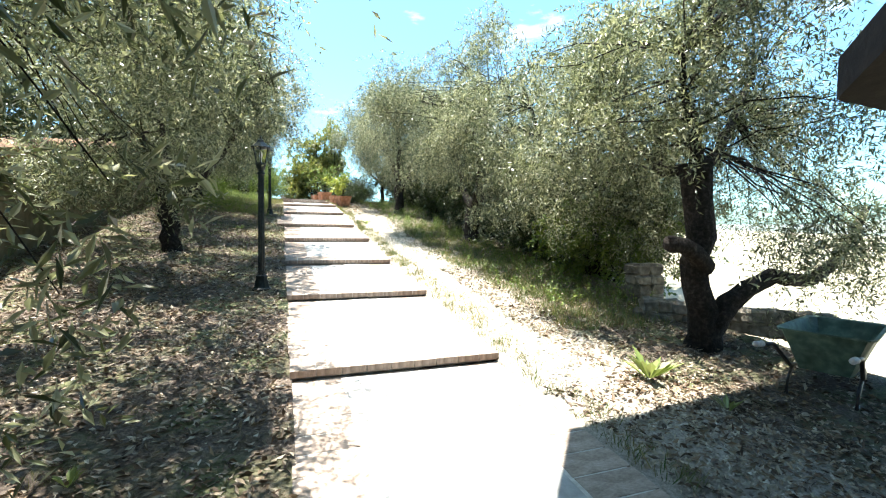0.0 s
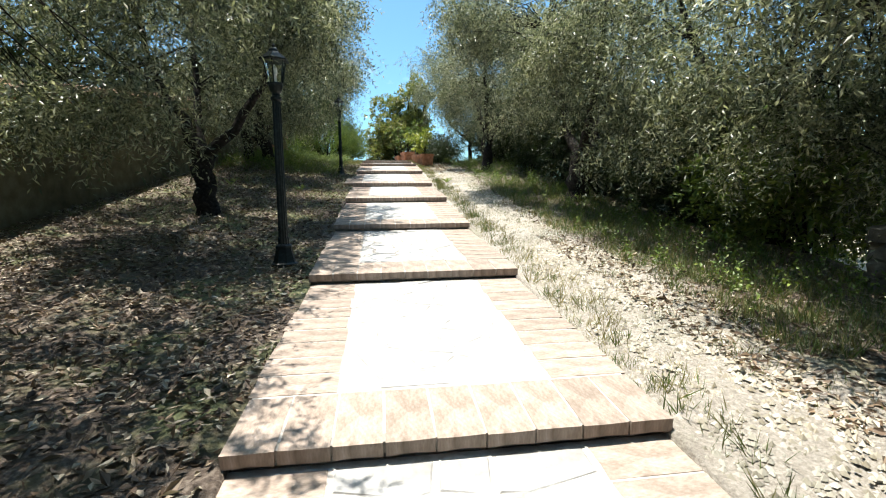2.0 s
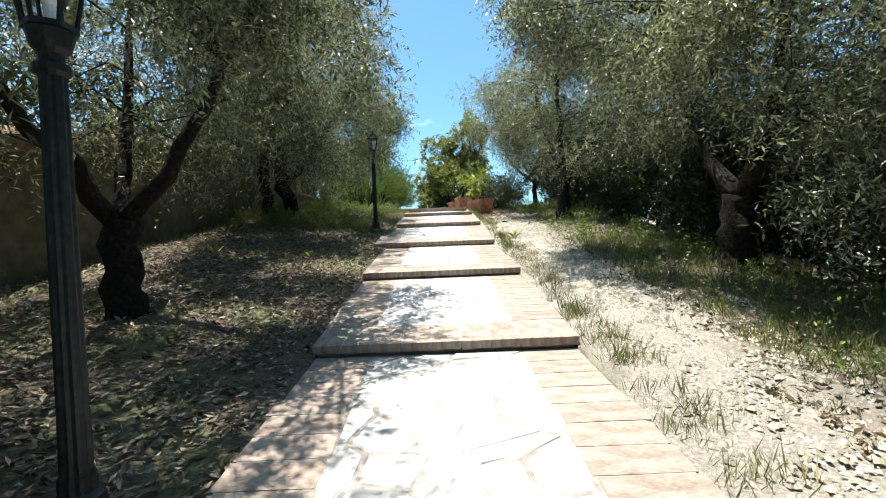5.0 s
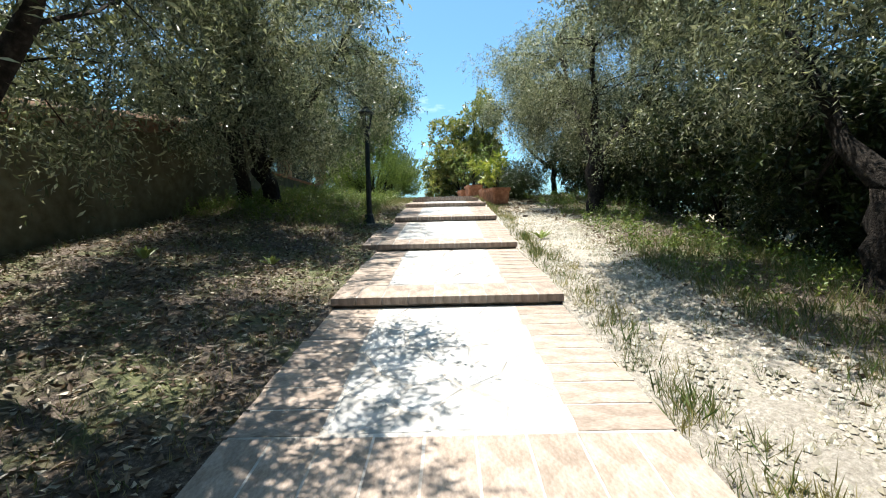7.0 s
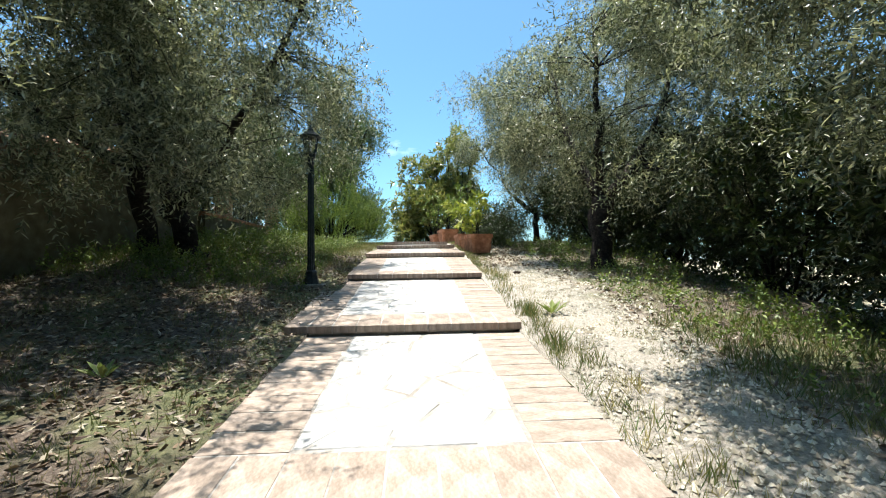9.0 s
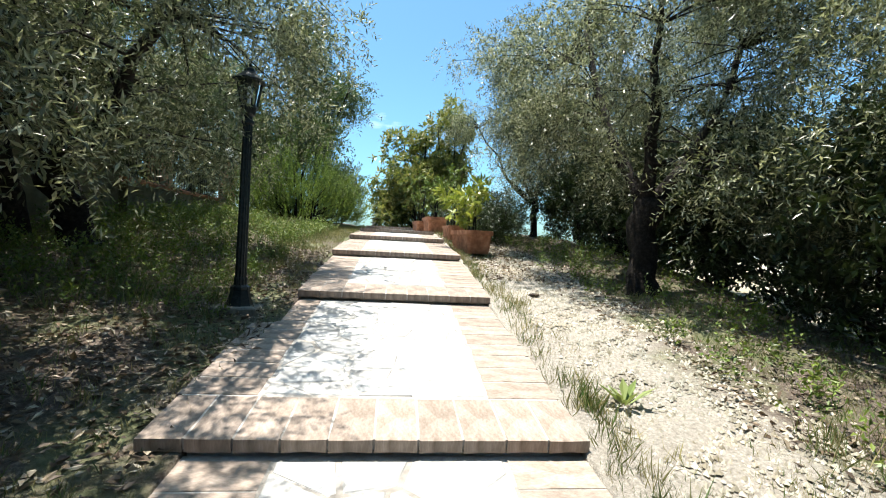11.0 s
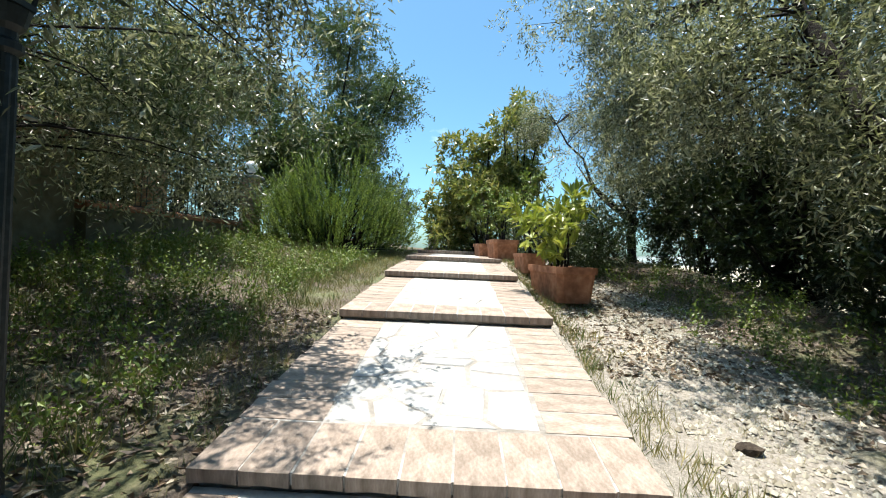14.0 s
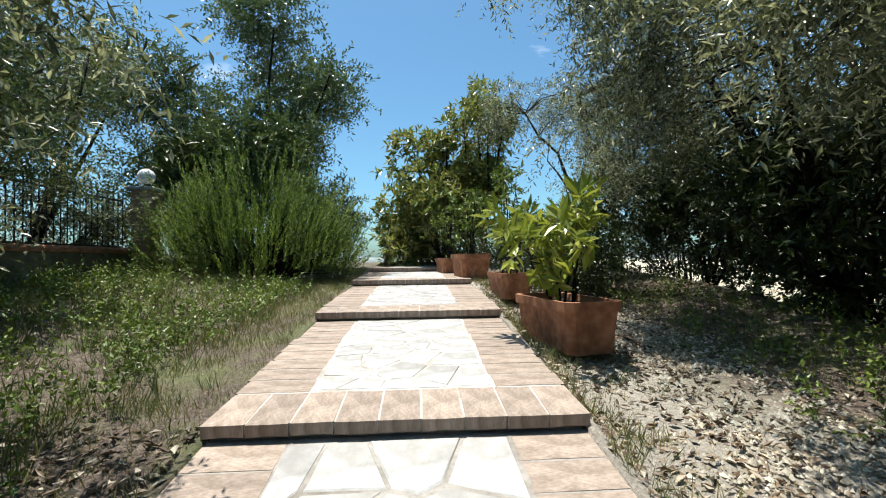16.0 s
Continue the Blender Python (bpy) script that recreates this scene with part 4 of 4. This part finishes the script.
def grass(name, patches, mat, seed, label):
    rng = np.random.default_rng(seed)
    xs, ys, hs = [], [], []
    for n, x0, x1, y0, y1, h, clump in patches:
        cx, cy = scatter(max(1, n // clump), x0, x1, y0, y1, rng)
        xs.append(np.repeat(cx, clump) + rng.normal(0, 0.045, len(cx) * clump))
        ys.append(np.repeat(cy, clump) + rng.normal(0, 0.045, len(cx) * clump))
        hs.append(np.repeat(h * rng.uniform(0.5, 1.25, len(cx)), clump) * rng.uniform(0.5, 1.1, len(cx) * clump))
    x, y, h = (np.concatenate(a) for a in (xs, ys, hs))
    keep = (x < -0.01) | (x > PATH_W + 0.01)
    x, y, h = x[keep], y[keep], h[keep]
    base = np.stack([x, y, land(x, y) - 0.01], 1)
    way = unit(rng.normal(0, 0.42, base.shape) * [1, 1, 0] + [0, 0, 1.0])
    v, f = blades(base, way, rng.normal(0, 1, base.shape), h, np.clip(h * 0.05, 0.004, 0.011), 0.3, 0.35)
    tagged(put(name, v, f, mat), label, "grass", kind="stuff")


grass("grass", [(23000, 3.4, 5.6, 4.3, 14, 0.17, 11), (9000, 3.9, 5.6, 14, 25, 0.13, 10), (26000, -4.0, -0.5, 15.5, 25, 0.17, 12), (7000, -4, -0.2, 9, 16, 0.12, 8),
                (5000, 2.12, 2.42, 1.5, 27, 0.14, 16), (4500, -1.0, -0.02, 16.5, 27, 0.12, 12), (900, -0.12, -0.03, 9, 27, 0.1, 10), (110, 2.14, 2.42, 8.3, 8.75, 0.16, 11), (110, 2.2, 2.5, 9.3, 9.75, 0.17, 11), (160, 2.14, 2.3, 13.0, 13.4, 0.22, 20), (160, 2.2, 2.4, 14.0, 14.5, 0.18, 20), (900, 2.2, 3.0, 19.6, 21.6, 0.15, 14), (2500, 2.9, 3.8, 3, 14, 0.10, 10), (1500, -3.5, -0.4, 1, 9, 0.09, 10)], GRASS, 81, "green grass in uneven tufts under the trees")
grass("dry_grass", [(3200, 2.12, 2.55, 4, 27, 0.15, 12), (7000, -3.6, -0.05, 20.5, 25, 0.11, 8), (5000, 2.3, 3.6, 5, 24, 0.06, 6), (3000, 3.2, 5.0, 8, 26, 0.09, 8),
                    (3000, -0.9, -0.02, 8, 22, 0.08, 8), (6000, -0.9, -0.02, 17.5, 28, 0.11, 10)], DRYGRASS, 82, "straw-coloured dry grass along the path")


def litter(seed):
    rng = np.random.default_rng(seed)
    xs, ys = [], []
    for n, x0, x1, y0, y1 in ((21000, -4.1, -0.02, -1, 8), (20000, -4.1, -0.02, 8, 19), (9000, 2.9, 5.6, 0.5, 8), (7000, 3.2, 5.8, 8, 24), (3500, 2.15, 3.3, 18, 25), (3000, 2.2, 4.2, -0.5, 3)):
        a, b = scatter(n, x0, x1, y0, y1, rng)
        xs.append(a), ys.append(b)
    x, y = np.concatenate(xs), np.concatenate(ys)
    base = np.stack([x, y, land(x, y) + rng.uniform(0.002, 0.03, len(x))], 1)
    way = unit(rng.normal(0, 1, base.shape) * [1, 1, 0.25])
    v, f = blades(base, way, rng.normal(0, 1, base.shape) * [1, 1, 0.35], rng.uniform(0.035, 0.095, len(x)), rng.uniform(0.014, 0.042, len(x)), 0.3)
    tagged(put("leaf_litter", v, f, LITTER), "brown and grey fallen leaves under the olives", "leaves", kind="stuff")


litter(83)


def gravel(seed):
    rng = np.random.default_rng(seed)
    n = 26000
    x = 2.1 + 1.7 * rng.beta(1.4, 1.6, n)
    y = rng.uniform(1.2, 24.5, n)
    x = x + 0.35 * swell(12, 18, y) + 0.12 * np.sin(y)
    keep = x > PATH_W + 0.02
    x, y = x[keep], y[keep]
    r = rng.uniform(0.008, 0.028, len(x))
    octa = np.array([(1, 0, -0.25), (0, 1, -0.25), (-1, 0, -0.25), (0, -1, -0.25), (0, 0, 0.6)])
    a = rng.uniform(0, 6.28, len(x))
    shape = octa[None] * rng.uniform(0.6, 1.3, (len(x), 5, 1)) * r[:, None, None]
    rx = shape[..., 0] * np.cos(a)[:, None] - shape[..., 1] * np.sin(a)[:, None] * 0.7
    ry = shape[..., 0] * np.sin(a)[:, None] + shape[..., 1] * np.cos(a)[:, None] * 0.7
    v = np.stack([rx + x[:, None], ry + y[:, None], shape[..., 2] + (land(x, y) + r * 0.3)[:, None]], -1).reshape(-1, 3)
    tri = np.array([(0, 1, 4), (1, 2, 4), (2, 3, 4), (3, 0, 4), (2, 1, 0), (3, 2, 0)])
    f = (np.arange(len(x))[:, None, None] * 5 + tri[None]).reshape(-1, 3)
    tagged(put("gravel", v, f, GRAVEL), "pale loose gravel chips beside the paved path", "gravel", kind="stuff")


gravel(84)


# ---- distance ----
def hills():
    rng = np.random.default_rng(90)
    a = np.linspace(0, 2 * np.pi, 120, endpoint=False)
    lo = np.stack([1500 * np.cos(a), 1500 * np.sin(a), -10 + 0 * a], 1)
    h = 28 + 14 * np.sin(3 * a + 1) + 9 * np.sin(7 * a) + 4 * np.sin(17 * a + 2)
    hi = np.stack([1800 * np.cos(a), 1800 * np.sin(a), h], 1)
    v = np.concatenate([lo, hi])
    f = [(i, (i + 1) % 120, 120 + (i + 1) % 120, 120 + i) for i in range(120)]
    m = rough_material("far_hills", (0.10, 0.13, 0.12), (0.16, 0.2, 0.19), (0.24, 0.27, 0.26), 0.01, 0.004, 1.0, 0.0, 0.01, 0.0)
    tagged(put("backdrop", v, f, m, None, "", True), "low wooded hills in the far distance", "hills", kind="structure")


hills()


# ---- the paved steps ----
TILE_L, TILE_W, BORDER = 0.45, 0.24, 0.45


def tile_meshes():
    rnd = random.Random(7)
    out = []
    for thick in (0.035, 0.035, 0.035, 0.068, 0.068, 0.068):
        bm = box((1, 1, thick), (0, 0, -thick / 2))
        bmesh.ops.subdivide_edges(bm, edges=[e for e in bm.edges if abs(e.verts[0].co.z - e.verts[1].co.z) < 1e-6], cuts=1)
        for v in bm.verts:
            v.co.x += rnd.uniform(-0.012, 0.012)
            v.co.y += rnd.uniform(-0.005, 0.005)
            v.co.z += rnd.uniform(-0.0015, 0.0015) if v.co.z > -0.01 else rnd.uniform(-0.004, 0.004)
        bmesh.ops.recalc_face_normals(bm, faces=bm.faces)
        me = bpy.data.meshes.new("tile")
        bm.to_mesh(me)
        bm.free()
        me.materials.append(COTTO)
        out.append(me)
    return out[:3], out[3:]


THIN, THICK = tile_meshes()


def clip(poly, p, q):
    """The part of a polygon nearer to p than to q."""
    mid, n, out = (p + q) / 2, q - p, []
    for a, b in zip(poly, poly[1:] + poly[:1]):
        da, db = (a - mid) @ n, (b - mid) @ n
        if da <= 0:
            out.append(a)
        if (da < 0) != (db < 0):
            out.append(a + (b - a) * (da / (da - db)))
    return out


def paved_tread(y0, y1, z0, z1, left, seed, nosing=True):
    rnd, rng = random.Random(seed), np.random.default_rng(seed)
    slope = math.atan2(z1 - z0, y1 - y0)
    bed = bmesh.new()
    x0, x1 = left + 0.02, PATH_W - 0.02
    f0 = y0 + (0.075 if nosing else 0.0)
    h = lambda y: z0 + (z1 - z0) * (y - y0) / (y1 - y0)
    q = [bed.verts.new(p) for p in ((x0, f0, h(f0) - 0.34), (x1, f0, h(f0) - 0.34), (x1, y1 + 0.04, z1 - 0.34), (x0, y1 + 0.04, z1 - 0.34),
                                    (x0, f0, h(f0) - 0.001), (x1, f0, h(f0) - 0.001), (x1, y1 + 0.04, h(y1 + 0.04) - 0.001), (x0, y1 + 0.04, h(y1 + 0.04) - 0.001))]
    for f in ((0, 3, 2, 1), (4, 5, 6, 7), (0, 1, 5, 4), (1, 2, 6, 5), (2, 3, 7, 6), (3, 0, 4, 7)):
        bed.faces.new([q[i] for i in f])
    step = tagged(part("pavement", bed, MORTAR), "paved garden step of pale stones with a cotto tile border", "pavement", kind="structure")

    def tile(mesh, x, y, sx, sy):
        t = new("tile", mesh)
        t.parent = step
        t.matrix_basis = pose(x, y, h(y) + rnd.uniform(0.0008, 0.002), math.degrees(slope) + rnd.uniform(-0.15, 0.15), rnd.uniform(-0.15, 0.15), rnd.uniform(-0.4, 0.4)) @ Matrix.Diagonal((sx, sy, 1, 1))

    start = y0
    if nosing:
        strip = box((PATH_W - left - 0.02, BORDER - 0.02, 0.058), (0, 0, -0.029))
        part("bedding", strip, MORTAR, step, at=pose((PATH_W + left) / 2, y0 + BORDER / 2 + 0.004, h(y0 + BORDER / 2) - 0.001, math.degrees(slope)))
        n = round((PATH_W - left) / TILE_W)
        w = (PATH_W - left) / n
        for k in range(n):
            tile(THICK[rnd.randrange(3)], left + (k + 0.5) * w, y0 + BORDER / 2 + rnd.uniform(-0.003, 0.003), w - 0.013, BORDER)
        start = y0 + BORDER + 0.012
    rows = max(1, round((y1 - start) / TILE_W))
    d = (y1 - start) / rows
    for side in (left + BORDER / 2, PATH_W - BORDER / 2):
        for k in range(rows):
            tile(THIN[rnd.randrange(3)], side + rnd.uniform(-0.012, 0.012), start + (k + 0.5) * d, BORDER, d - 0.012)
    a, b, c, e = left + BORDER + 0.015, PATH_W - BORDER - 0.015, start + 0.01, y1 - 0.005
    cells = []
    for row, gy in enumerate(np.arange(c + 0.1, e, 0.27)):
        for gx in np.arange(a + 0.05 + 0.17 * (row % 2), b, 0.33):
            cells.append(np.array([gx, gy]) + rng.uniform(-0.14, 0.14, 2))
    for i, p in enumerate(cells):
        poly = [np.array(v) for v in ((a, c), (b, c), (b, e), (a, e))]
        for j, o in enumerate(cells):
            if j != i and np.abs(o - p).max() < 1.0:
                poly = clip(poly, p, o)
        if len(poly) < 3:
            continue
        mid = sum(poly) / len(poly)
        top, low = [], []
        for v in poly:
            far = np.linalg.norm(v - mid)
            k = 1 - min(0.5, 0.017 / max(far, 0.02))
            v = mid + (v - mid) * k
            low.append(v)
            top.append(mid + (v - mid) * (1 - min(0.4, 0.012 / max(far, 0.02))))
        lift = rnd.uniform(0.003, 0.008)
        vs = [(*(v - mid), h(v[1]) - h(mid[1]) - 0.03) for v in low] + [(*(v - mid), h(v[1]) - h(mid[1]) - 0.008 + lift) for v in low] + [(*(v - mid), h(v[1]) - h(mid[1]) + lift + rnd.uniform(-0.002, 0.002)) for v in top]
        m = len(poly)
        fs = [tuple(range(2 * m, 3 * m))]
        for r in range(2):
            fs += [(r * m + k, r * m + (k + 1) % m, (r + 1) * m + (k + 1) % m, (r + 1) * m + k) for k in range(m)]
        st = put("stone", vs, fs, LIMESTONE, step)
        st.location = (mid[0], mid[1], h(mid[1]))


paved_tread(-3.4, 1.13, -0.34, -0.33, -0.05, 100, False)
for k in range(len(STEP_Y) - 1):
    paved_tread(STEP_Y[k], STEP_Y[k + 1], STEP_Z[k], STEP_Z[k + 1] - RISE, (-0.2 if k == 5 else 0.0), 101 + k, k > 0)
